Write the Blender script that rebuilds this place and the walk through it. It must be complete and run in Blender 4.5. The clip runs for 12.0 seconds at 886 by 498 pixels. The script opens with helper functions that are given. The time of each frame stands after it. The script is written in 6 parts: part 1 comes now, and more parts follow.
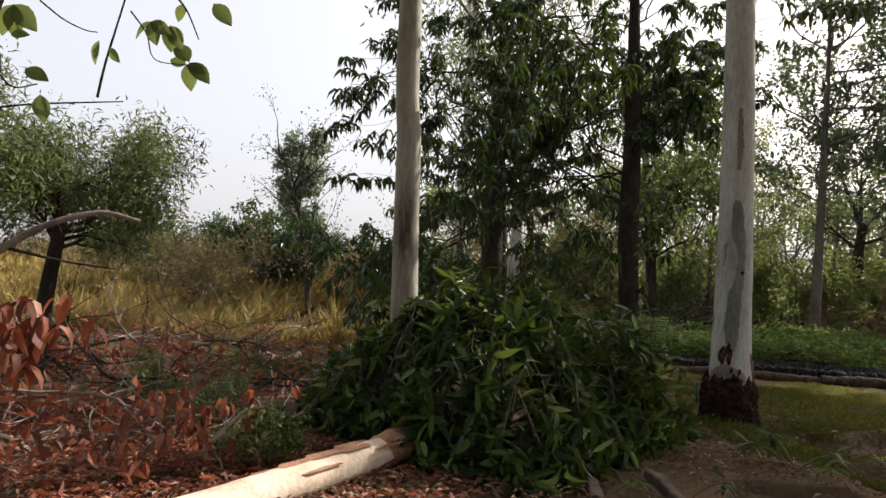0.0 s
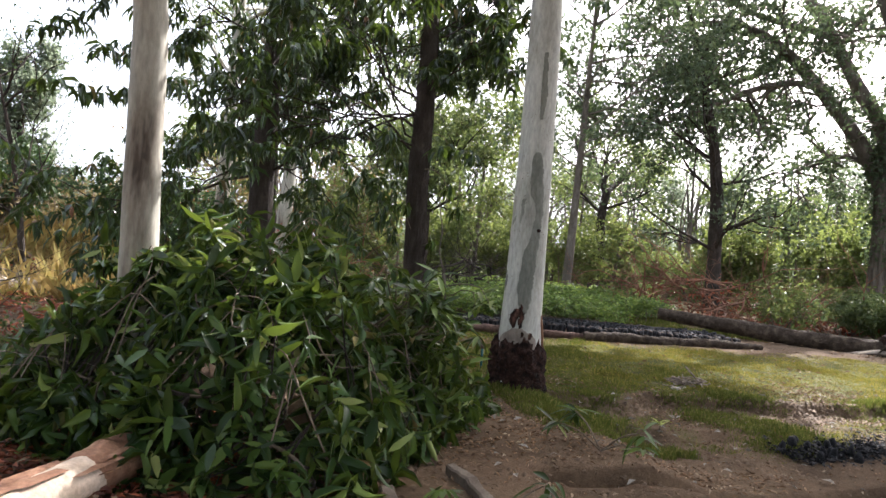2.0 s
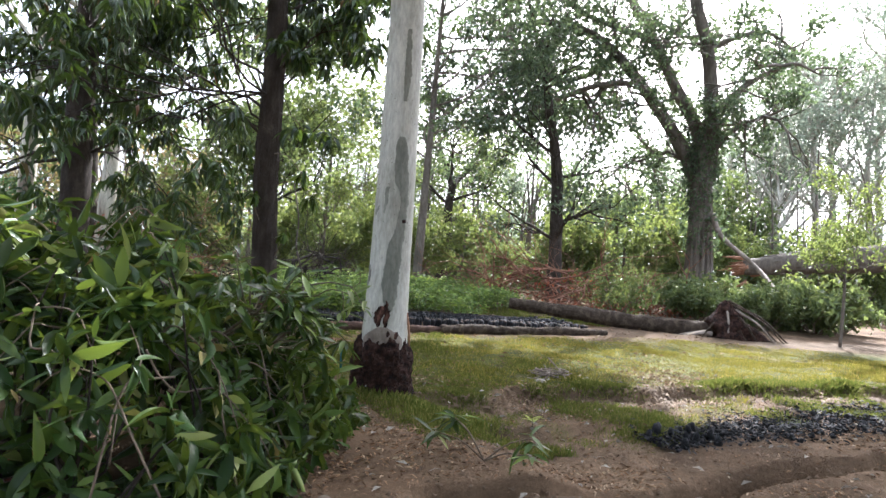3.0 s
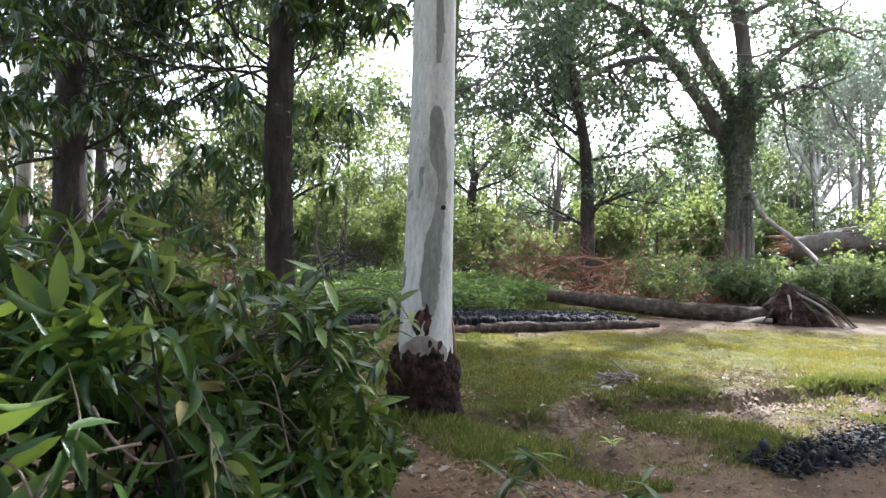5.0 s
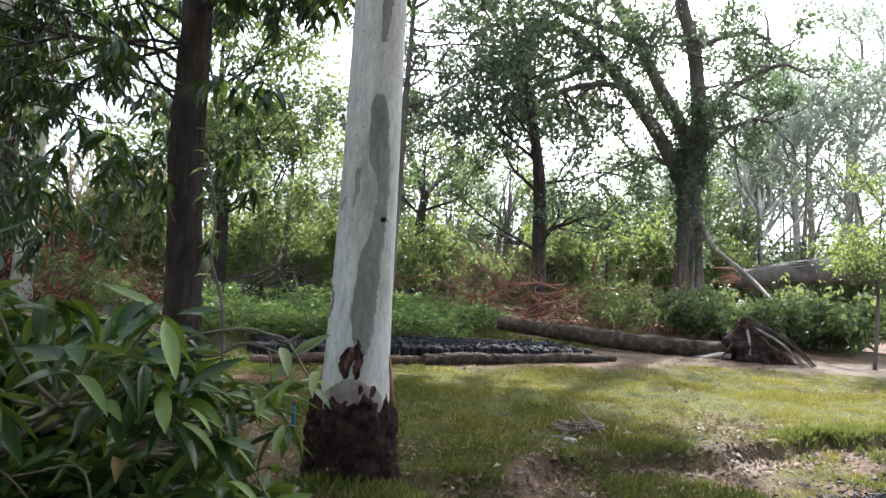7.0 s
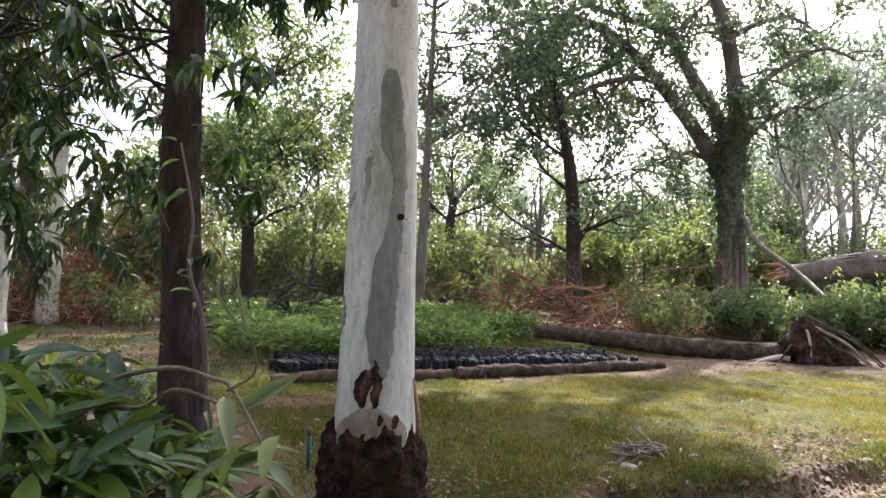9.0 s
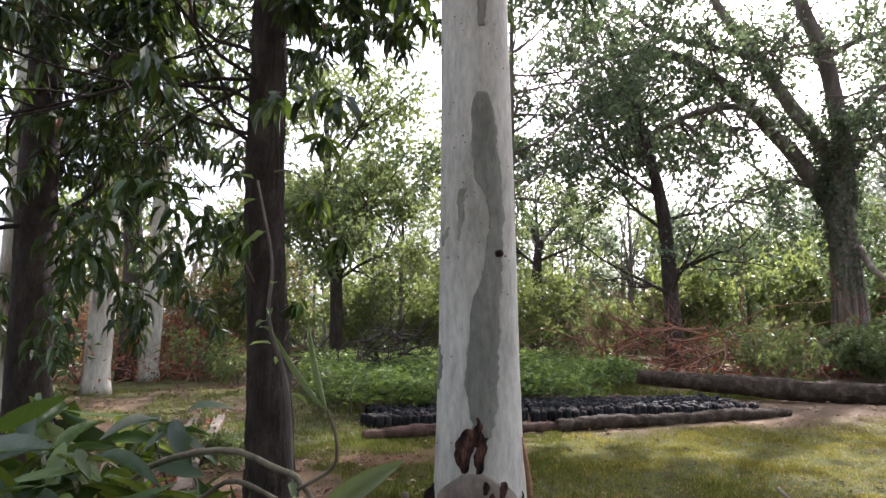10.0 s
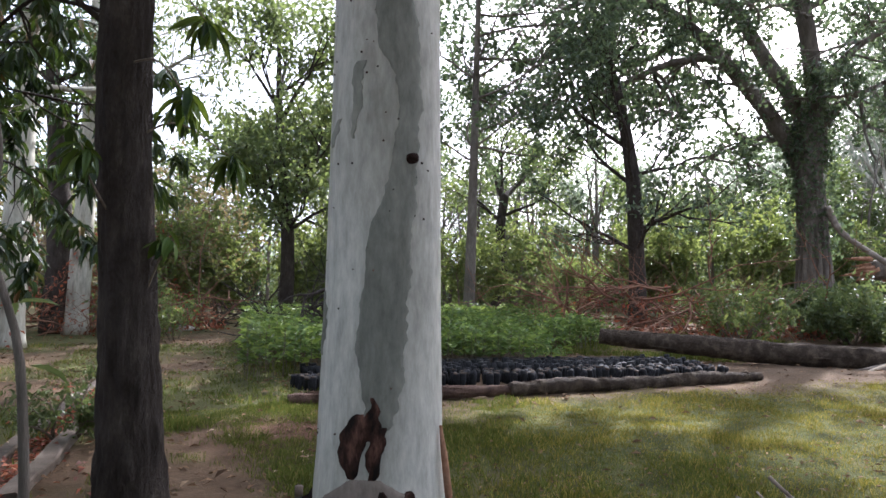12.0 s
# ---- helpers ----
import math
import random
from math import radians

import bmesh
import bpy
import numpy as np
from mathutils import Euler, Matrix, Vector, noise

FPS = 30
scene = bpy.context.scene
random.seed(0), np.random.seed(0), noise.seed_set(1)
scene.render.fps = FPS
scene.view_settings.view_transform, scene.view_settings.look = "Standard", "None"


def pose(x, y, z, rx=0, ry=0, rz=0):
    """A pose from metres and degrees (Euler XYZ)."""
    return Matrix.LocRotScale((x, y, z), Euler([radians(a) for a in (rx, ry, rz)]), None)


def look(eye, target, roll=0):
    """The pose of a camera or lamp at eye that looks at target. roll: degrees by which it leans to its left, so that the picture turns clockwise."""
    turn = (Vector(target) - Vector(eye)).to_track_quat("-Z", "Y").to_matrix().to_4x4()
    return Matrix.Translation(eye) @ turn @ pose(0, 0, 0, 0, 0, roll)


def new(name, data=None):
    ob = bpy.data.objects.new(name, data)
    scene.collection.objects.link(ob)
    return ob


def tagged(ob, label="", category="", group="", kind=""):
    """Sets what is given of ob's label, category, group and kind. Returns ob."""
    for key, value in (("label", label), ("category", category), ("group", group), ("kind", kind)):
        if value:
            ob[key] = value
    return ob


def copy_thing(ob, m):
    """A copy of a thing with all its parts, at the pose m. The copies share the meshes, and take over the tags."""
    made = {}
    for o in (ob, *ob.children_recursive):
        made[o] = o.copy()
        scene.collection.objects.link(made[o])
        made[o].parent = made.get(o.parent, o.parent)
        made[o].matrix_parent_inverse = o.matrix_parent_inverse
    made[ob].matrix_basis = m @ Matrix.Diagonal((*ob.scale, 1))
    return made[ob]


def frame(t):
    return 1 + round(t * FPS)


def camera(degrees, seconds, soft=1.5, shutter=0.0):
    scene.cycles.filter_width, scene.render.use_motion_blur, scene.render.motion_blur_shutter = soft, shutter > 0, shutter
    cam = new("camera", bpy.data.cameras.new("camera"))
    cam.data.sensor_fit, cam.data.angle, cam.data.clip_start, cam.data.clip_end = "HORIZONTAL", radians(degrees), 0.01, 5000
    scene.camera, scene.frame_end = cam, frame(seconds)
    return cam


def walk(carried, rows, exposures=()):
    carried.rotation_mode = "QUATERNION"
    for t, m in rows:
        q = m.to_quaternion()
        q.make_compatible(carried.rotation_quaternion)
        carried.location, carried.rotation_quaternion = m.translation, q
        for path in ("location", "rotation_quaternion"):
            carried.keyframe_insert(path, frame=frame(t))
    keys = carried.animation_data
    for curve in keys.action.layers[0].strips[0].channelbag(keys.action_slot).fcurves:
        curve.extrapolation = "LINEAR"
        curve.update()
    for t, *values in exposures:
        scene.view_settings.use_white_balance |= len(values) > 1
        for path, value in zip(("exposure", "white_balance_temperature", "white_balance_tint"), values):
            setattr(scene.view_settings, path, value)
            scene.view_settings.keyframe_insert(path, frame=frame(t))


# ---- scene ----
cam = camera(67.3, 12.0)
METRES, EYE, TILT, LEAN, TURN = 7.0, 1.5, 0.0, 0.0, 0.0
PATH = [
    (0, (0.883, 0.602, 1.476), (0.687, 2.59, 1.583), 3.3),
    (0.5, (0.891, 0.967, 1.47), (0.948, 2.963, 1.583), 6.5),
    (1, (0.82, 1.321, 1.495), (1.153, 3.29, 1.613), 6.4),
    (1.5, (0.773, 1.665, 1.473), (1.26, 3.605, 1.513), 6.5),
    (2, (0.825, 1.955, 1.487), (1.319, 3.893, 1.498), 5.0),
    (2.5, (0.846, 2.277, 1.487), (1.68, 4.094, 1.521), 3.3),
    (4.5, (1.036, 3.522, 1.47), (2.033, 5.255, 1.477), 4.9),
    (5, (1.182, 3.777, 1.462), (2.057, 5.576, 1.463), 1.7),
    (5.5, (1.286, 4.024, 1.459), (2.199, 5.801, 1.373), 3.2),
    (6, (1.418, 4.342, 1.453), (2.503, 6.011, 1.262), 3.8),
    (6.5, (1.58, 4.594, 1.479), (2.646, 6.286, 1.468), 4.1),
    (8.5, (2.083, 5.209, 1.483), (2.953, 7.007, 1.585), 0.2),
    (9, (2.131, 5.423, 1.466), (3.057, 7.193, 1.556), 1.6),
    (9.5, (2.135, 5.632, 1.474), (3.036, 7.415, 1.575), 1.5),
    (10, (2.24, 5.862, 1.45), (2.93, 7.726, 1.679), -0.3),
    (10.5, (2.371, 6.178, 1.434), (3.2, 7.994, 1.55), 0.8),
    (11, (2.463, 6.465, 1.455), (3.472, 8.188, 1.582), 0.7),
    (11.5, (2.691, 6.626, 1.405), (3.534, 8.416, 1.691), 0.8),
    (12, (2.913, 6.833, 1.384), (3.699, 8.669, 1.485), 0.6),
]
EXPOSURE = [(0.0, 1.19, 6400, 15), (1.0, 1.46, 6250, 14), (1.6, 2.14, 6000, 16), (2.2, 2.53, 5750, 16), (2.7, 2.82, 5600, 14), (5.0, 2.85, 5350, 13), (5.5, 3.02, 5400, 13), (6.0, 3.13, 5450, 13), (6.5, 2.93, 5350, 11), (8.3, 2.03, 5600, 18), (8.5, 2.1, 5550, 19), (9.0, 2.6, 5750, 19), (9.5, 2.45, 5750, 21), (10.5, 2.4, 5650, 18), (11.0, 2.18, 5500, 17), (11.5, 2.17, 5500, 17), (12.0, 2.27, 5450, 17)]
walk(cam, [(t, look(eye, target, roll)) for t, eye, target, roll in PATH], EXPOSURE)

# ---- world, sun ----
SUN_TO = Vector((0.75, 0.62, 0.80)).normalized()
world = bpy.data.worlds.new("sky")
scene.world = world
world.use_nodes = True
wn = world.node_tree.nodes
sky = wn.new("ShaderNodeTexSky")
sky.sky_type = "NISHITA"
sky.sun_disc = False
sky.sun_elevation = math.asin(SUN_TO.z)
sky.sun_rotation = math.atan2(SUN_TO.x, SUN_TO.y)
sky.air_density, sky.dust_density, sky.ozone_density = 0.9, 10.0, 0.6
wn["Background"].inputs["Strength"].default_value = 0.11
# even white haze over the whole sky
haze = wn.new("ShaderNodeMix")
haze.data_type, haze.blend_type = "RGBA", "MIX"
haze.inputs[0].default_value = 0.62
haze.inputs[7].default_value = (4.6, 4.7, 4.7, 1)
world.node_tree.links.new(sky.outputs[0], haze.inputs[6])
world.node_tree.links.new(haze.outputs[2], wn["Background"].inputs["Color"])
sun_data = bpy.data.lights.new("sun", "SUN")
sun_data.energy, sun_data.angle, sun_data.color = 3.4, radians(0.6), (1.0, 0.93, 0.83)
sun = new("sun", sun_data)
sun.matrix_world = look(SUN_TO * 60, (0, 0, 0))

# ---- materials ----


def nodes_of(name):
    m = bpy.data.materials.new(name)
    m.use_nodes = True
    nt = m.node_tree
    return m, nt, nt.nodes["Principled BSDF"], nt.nodes["Material Output"]


def ramp(nt, fac, stops):
    r = nt.nodes.new("ShaderNodeValToRGB")
    while len(r.color_ramp.elements) < len(stops):
        r.color_ramp.elements.new(0.5)
    for e, (p, c) in zip(r.color_ramp.elements, stops):
        e.position, e.color = p, (*c, 1)
    nt.links.new(fac, r.inputs[0])
    return r.outputs[0]


def noise_tex(nt, scale, detail=4, stretch=(1, 1, 1), rough=0.6):
    tc = nt.nodes.new("ShaderNodeTexCoord")
    mp = nt.nodes.new("ShaderNodeMapping")
    mp.inputs["Scale"].default_value = stretch
    n = nt.nodes.new("ShaderNodeTexNoise")
    n.inputs["Scale"].default_value, n.inputs["Detail"].default_value = scale, detail
    n.inputs["Roughness"].default_value = rough
    nt.links.new(tc.outputs["Object"], mp.inputs[0])
    nt.links.new(mp.outputs[0], n.inputs["Vector"])
    return n.outputs["Fac"]


def blend(nt, kind, fac, a, b):
    x = nt.nodes.new("ShaderNodeMix")
    x.data_type, x.blend_type = "RGBA", kind
    if isinstance(fac, float):
        x.inputs[0].default_value = fac
    else:
        nt.links.new(fac, x.inputs[0])
    nt.links.new(a, x.inputs[6])
    nt.links.new(b, x.inputs[7])
    return x.outputs[2]


def bump(nt, bsdf, height, strength, dist):
    b = nt.nodes.new("ShaderNodeBump")
    b.inputs["Strength"].default_value, b.inputs["Distance"].default_value = strength, dist
    nt.links.new(height, b.inputs["Height"])
    nt.links.new(b.outputs[0], bsdf.inputs["Normal"])


def rough_stuff(name, stops, scale, fine, stretch=(1, 1, 1), rough=0.85, relief=0.5, dist=0.01):
    """Matt natural surface: large blotches, fine grain and relief."""
    m, nt, b, _ = nodes_of(name)
    c1 = ramp(nt, noise_tex(nt, scale, 5, stretch), stops)
    f = noise_tex(nt, fine, 6, stretch, 0.7)
    c2 = ramp(nt, f, [(0.25, (0.45, 0.45, 0.45)), (0.7, (1.15, 1.15, 1.15))])
    nt.links.new(blend(nt, "MULTIPLY", 0.8, c1, c2), b.inputs["Base Color"])
    b.inputs["Roughness"].default_value = rough
    b.inputs["Specular IOR Level"].default_value = 0.2
    bump(nt, b, f, relief, dist)
    return m


def foliage(name, stops, rough=0.45, through_leaf=0.35, glow=(0.11, 0.18, 0.045)):
    """Leaf: colour varies from leaf to leaf, light passes through."""
    m, nt, b, out = nodes_of(name)
    geo = nt.nodes.new("ShaderNodeNewGeometry")
    col = ramp(nt, geo.outputs["Random Per Island"], stops)
    big = ramp(nt, noise_tex(nt, 0.9, 3), [(0.3, (0.7, 0.7, 0.7)), (0.7, (1.2, 1.2, 1.1))])
    col = blend(nt, "MULTIPLY", 0.9, col, big)
    nt.links.new(col, b.inputs["Base Color"])
    b.inputs["Roughness"].default_value = rough
    bump(nt, b, noise_tex(nt, 38, 3), 0.5, 0.006)
    tr = nt.nodes.new("ShaderNodeBsdfTranslucent")
    g = nt.nodes.new("ShaderNodeRGB")
    g.outputs[0].default_value = (*glow, 1)
    nt.links.new(blend(nt, "MIX", 0.55, col, g.outputs[0]), tr.inputs["Color"])
    mx = nt.nodes.new("ShaderNodeMixShader")
    mx.inputs[0].default_value = through_leaf
    nt.links.new(b.outputs[0], mx.inputs[1])
    nt.links.new(tr.outputs[0], mx.inputs[2])
    nt.links.new(mx.outputs[0], out.inputs["Surface"])
    return m


PALE = rough_stuff("pale_bark", [(0.3, (0.34, 0.33, 0.275)), (0.5, (0.51, 0.50, 0.43)), (0.75, (0.61, 0.595, 0.525))], 2.2, 26, (1, 1, 0.3), 0.7, 0.25, 0.004)
PATCH = rough_stuff("grey_bark", [(0.3, (0.165, 0.168, 0.138)), (0.7, (0.29, 0.292, 0.24))], 3, 30, (1, 1, 0.35), 0.75, 0.3, 0.004)
WHITE2 = rough_stuff("weathered_pale_bark", [(0.31, (0.09, 0.07, 0.052)), (0.39, (0.27, 0.235, 0.18)), (0.5, (0.40, 0.375, 0.30)), (0.7, (0.49, 0.465, 0.385))], 2.6, 22, (1, 1, 0.25), 0.75, 0.4, 0.006)
DARK = rough_stuff("dark_bark", [(0.3, (0.026, 0.020, 0.016)), (0.55, (0.058, 0.046, 0.037)), (0.8, (0.115, 0.093, 0.075))], 8, 62, (1, 1, 0.4), 0.92, 1.0, 0.03)
GREYB = rough_stuff("grey_brown_bark", [(0.3, (0.075, 0.062, 0.05)), (0.7, (0.21, 0.18, 0.148))], 3, 20, (1, 1, 0.3), 0.9, 0.8, 0.02)
MUD = rough_stuff("termite_mud", [(0.35, (0.012, 0.007, 0.005)), (0.52, (0.042, 0.020, 0.014)), (0.7, (0.10, 0.052, 0.036))], 14, 55, (1, 1, 1), 0.95, 1.0, 0.06)
STAIN = rough_stuff("mud_stained_bark", [(0.3, (0.14, 0.112, 0.09)), (0.7, (0.31, 0.262, 0.215))], 5, 30, (1, 1, 0.5), 0.85, 0.5, 0.006)
SCAR = rough_stuff("scar_wood", [(0.38, (0.012, 0.008, 0.006)), (0.52, (0.055, 0.026, 0.018)), (0.70, (0.21, 0.105, 0.072))], 24, 60, (1, 1, 0.4), 0.9, 1.0, 0.02)
CREAM = rough_stuff("peeled_log", [(0.3, (0.55, 0.42, 0.30)), (0.6, (0.72, 0.60, 0.46)), (0.8, (0.78, 0.68, 0.55))], 4, 30, (1, 1, 1), 0.7, 0.3, 0.005)
TORN = rough_stuff("torn_bark", [(0.3, (0.20, 0.09, 0.05)), (0.6, (0.36, 0.20, 0.12)), (0.8, (0.48, 0.30, 0.2))], 8, 40, (1, 1, 1), 0.85, 0.6, 0.01)
LOGB = rough_stuff("old_log", [(0.3, (0.028, 0.020, 0.014)), (0.5, (0.062, 0.045, 0.031)), (0.72, (0.15, 0.115, 0.082))], 7, 38, (1, 1, 1), 0.95, 1.0, 0.05)
REDLOG = rough_stuff("reddish_log", [(0.3, (0.055, 0.033, 0.024)), (0.7, (0.16, 0.10, 0.073))], 6, 34, (1, 1, 1), 0.95, 1.0, 0.03)
TWIG = rough_stuff("twig", [(0.3, (0.10, 0.075, 0.05)), (0.7, (0.24, 0.19, 0.14))], 5, 40)
GREENTWIG = rough_stuff("green_twig", [(0.3, (0.085, 0.075, 0.045)), (0.7, (0.19, 0.165, 0.11))], 5, 40)
DEADWOOD = rough_stuff("dead_wood", [(0.3, (0.12, 0.09, 0.07)), (0.7, (0.36, 0.30, 0.25))], 4, 30)
REDWOOD = rough_stuff("dry_red_twig", [(0.3, (0.13, 0.065, 0.04)), (0.7, (0.30, 0.16, 0.10))], 4, 30)
CONC = rough_stuff("earthy_concrete", [(0.3, (0.09, 0.068, 0.05)), (0.7, (0.19, 0.155, 0.12))], 5, 60)
ROCK = rough_stuff("pale_stone", [(0.3, (0.20, 0.175, 0.14)), (0.7, (0.38, 0.35, 0.30))], 6, 50)
POLY = rough_stuff("black_polythene", [(0.3, (0.008, 0.008, 0.009)), (0.7, (0.022, 0.022, 0.024))], 20, 60, (1, 1, 1), 0.75, 0.8, 0.01)
POLY.node_tree.nodes["Principled BSDF"].inputs["Specular IOR Level"].default_value = 0.2
SOIL = rough_stuff("potting_soil", [(0.3, (0.03, 0.022, 0.017)), (0.7, (0.09, 0.065, 0.045))], 30, 120)
TEAL = rough_stuff("teal_pipe", [(0.3, (0.012, 0.075, 0.085)), (0.7, (0.03, 0.13, 0.14))], 12, 60, (1, 1, 1), 0.45)

G_MANGO = foliage("mango_leaf", [(0.0, (0.008, 0.021, 0.006)), (0.4, (0.022, 0.048, 0.012)), (0.72, (0.052, 0.096, 0.021)), (0.90, (0.12, 0.175, 0.040)), (0.985, (0.28, 0.31, 0.11)), (1.0, (0.2, 0.12, 0.05))], 0.34, 0.20, (0.24, 0.31, 0.03))
# Darker copy of the mango leaf: backlit silhouette put into the crown colour.
G_CANOPY_SHADED = foliage("shaded_canopy_leaf", [(0.0, (0.010, 0.024, 0.008)), (0.5, (0.022, 0.046, 0.013)), (0.88, (0.045, 0.085, 0.022)), (0.97, (0.09, 0.13, 0.035)), (1.0, (0.22, 0.09, 0.05))], 0.38, 0.13, (0.22, 0.32, 0.03))
G_DARK = foliage("dark_leaf", [(0.0, (0.018, 0.04, 0.012)), (0.6, (0.035, 0.072, 0.02)), (0.94, (0.07, 0.115, 0.03)), (1.0, (0.24, 0.10, 0.045))], 0.45, 0.3)
G_MID = foliage("green_leaf", [(0.0, (0.042, 0.064, 0.024)), (0.6, (0.088, 0.118, 0.042)), (1.0, (0.165, 0.185, 0.06))], 0.5, 0.42, (0.24, 0.30, 0.08))
G_LIGHT = foliage("light_leaf", [(0.0, (0.042, 0.070, 0.020)), (0.6, (0.095, 0.135, 0.036)), (1.0, (0.20, 0.23, 0.06))], 0.5, 0.42, (0.32, 0.37, 0.09))
# Grey-green gum leaf; on far foliage the light grey also stands for haze.
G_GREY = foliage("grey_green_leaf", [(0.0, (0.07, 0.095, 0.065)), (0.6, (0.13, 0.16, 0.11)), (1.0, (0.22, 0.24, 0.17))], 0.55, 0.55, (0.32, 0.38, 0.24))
# Gum leaf paled so that its colour carries the far haze.
G_HAZE = foliage("hazed_gum_leaf", [(0.0, (0.14, 0.17, 0.13)), (1.0, (0.28, 0.30, 0.23))], 0.5, 0.55, (0.36, 0.42, 0.30))
# Leaf of the fig and trees near it, lightened and greyed to paint haze.
G_FIG_HAZED = foliage("hazed_fig_leaf", [(0.0, (0.032, 0.052, 0.032)), (0.6, (0.068, 0.096, 0.056)), (1.0, (0.13, 0.155, 0.085))], 0.42, 0.38, (0.19, 0.26, 0.09))
G_SEED = foliage("seedling_leaf", [(0.0, (0.028, 0.062, 0.014)), (0.6, (0.090, 0.160, 0.030)), (1.0, (0.23, 0.30, 0.055))], 0.55, 0.4, (0.26, 0.33, 0.06))
G_SPROUT = foliage("sprout_leaf", [(0.0, (0.20, 0.26, 0.04)), (1.0, (0.34, 0.38, 0.07))], 0.5, 0.4, (0.40, 0.45, 0.06))
G_DRY = foliage("dry_scrub_leaf", [(0.0, (0.10, 0.075, 0.04)), (0.5, (0.17, 0.13, 0.06)), (1.0, (0.16, 0.17, 0.06))], 0.7, 0.3, (0.3, 0.22, 0.08))
G_RED = foliage("dead_red_leaf", [(0.0, (0.05, 0.014, 0.008)), (0.5, (0.17, 0.042, 0.020)), (0.9, (0.36, 0.11, 0.045)), (1.0, (0.5, 0.30, 0.19))], 0.65, 0.3, (0.55, 0.16, 0.07))
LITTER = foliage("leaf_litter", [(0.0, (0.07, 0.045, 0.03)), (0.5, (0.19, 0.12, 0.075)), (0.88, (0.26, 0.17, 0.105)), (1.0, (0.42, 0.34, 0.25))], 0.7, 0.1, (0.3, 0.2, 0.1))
# Dry yellowing blades, their colour raised further to paint in the sunlight.
GRASS = foliage("sunlit_grass_blade", [(0.0, (0.045, 0.070, 0.018)), (0.45, (0.135, 0.140, 0.032)), (0.75, (0.235, 0.205, 0.052)), (0.92, (0.36, 0.28, 0.085)), (1.0, (0.44, 0.35, 0.16))], 0.9, 0.34, (0.36, 0.31, 0.05))
GREEN_GRASS = foliage("green_grass_blade", [(0.0, (0.040, 0.062, 0.018)), (0.5, (0.085, 0.110, 0.029)), (0.8, (0.15, 0.148, 0.044)), (1.0, (0.28, 0.225, 0.095))], 0.9, 0.34, (0.22, 0.25, 0.04))
STRAW = foliage("dry_grass", [(0.0, (0.25, 0.17, 0.07)), (0.5, (0.42, 0.31, 0.125)), (1.0, (0.31, 0.30, 0.11))], 0.7, 0.36, (0.45, 0.32, 0.1))


for dull in (GRASS, GREEN_GRASS, STRAW, LITTER):
    dull.node_tree.nodes["Principled BSDF"].inputs["Specular IOR Level"].default_value = 0.05
G_MANGO.node_tree.nodes["Principled BSDF"].inputs["Specular IOR Level"].default_value = 0.15


def ground_material():
    m, nt, b, _ = nodes_of("woodland_ground")
    at = nt.nodes.new("ShaderNodeAttribute")
    at.attribute_name = "turf"
    sp = nt.nodes.new("ShaderNodeSeparateColor")
    nt.links.new(at.outputs["Color"], sp.inputs[0])
    n1 = noise_tex(nt, 0.7, 5)
    fine = noise_tex(nt, 22, 7, (1, 1, 1), 0.75)
    soil = ramp(nt, n1, [(0.3, (0.056, 0.038, 0.024)), (0.5, (0.112, 0.075, 0.046)), (0.7, (0.19, 0.130, 0.082))])
    turf = ramp(nt, noise_tex(nt, 2.6, 6), [(0.3, (0.045, 0.042, 0.018)), (0.5, (0.075, 0.082, 0.028)), (0.72, (0.125, 0.11, 0.045))])
    sand = ramp(nt, n1, [(0.3, (0.115, 0.086, 0.060)), (0.7, (0.18, 0.138, 0.100))])
    red = ramp(nt, n1, [(0.3, (0.075, 0.040, 0.027)), (0.7, (0.15, 0.080, 0.053))])
    c = blend(nt, "MIX", sp.outputs[0], soil, turf)
    c = blend(nt, "MIX", sp.outputs[1], c, sand)
    c = blend(nt, "MIX", sp.outputs[2], c, red)
    grit = ramp(nt, fine, [(0.3, (0.55, 0.55, 0.55)), (0.65, (1.15, 1.15, 1.15))])
    nt.links.new(blend(nt, "MULTIPLY", 0.8, c, grit), b.inputs["Base Color"])
    b.inputs["Roughness"].default_value = 0.95
    b.inputs["Specular IOR Level"].default_value = 0.08
    bump(nt, b, fine, 0.8, 0.03)
    return m


# ---- mesh helpers ----


class Geo:
    """Collects vertices and faces and makes one mesh of them."""

    def __init__(self):
        self.v, self.f, self.n = [], [], 0

    def add(self, verts, faces):
        verts = np.asarray(verts, dtype=np.float32).reshape(-1, 3)
        self.v.append(verts)
        for fc in faces:
            self.f.append(np.asarray(fc, dtype=np.int32) + self.n)
        self.n += len(verts)

    def mesh(self, name, mat, smooth=True):
        me = bpy.data.meshes.new(name)
        v = np.concatenate(self.v)
        loops = np.concatenate([a.ravel() for a in self.f])
        sizes = np.concatenate([np.full(len(a), a.shape[1], dtype=np.int32) for a in self.f])
        starts = np.concatenate([[0], np.cumsum(sizes)[:-1]]).astype(np.int32)
        me.vertices.add(len(v))
        me.vertices.foreach_set("co", v.ravel())
        me.loops.add(len(loops))
        me.loops.foreach_set("vertex_index", loops)
        me.polygons.add(len(sizes))
        me.polygons.foreach_set("loop_start", starts)
        me.polygons.foreach_set("loop_total", sizes)
        me.polygons.foreach_set("use_smooth", np.full(len(sizes), smooth))
        me.update(calc_edges=True)
        me.materials.append(mat)
        return me


def part(name, geo, mat, parent=None, label="", smooth=True):
    ob = new(name, geo.mesh(name, mat, smooth))
    if parent:
        ob.parent = parent
    if label:
        ob["label"] = label
    return ob


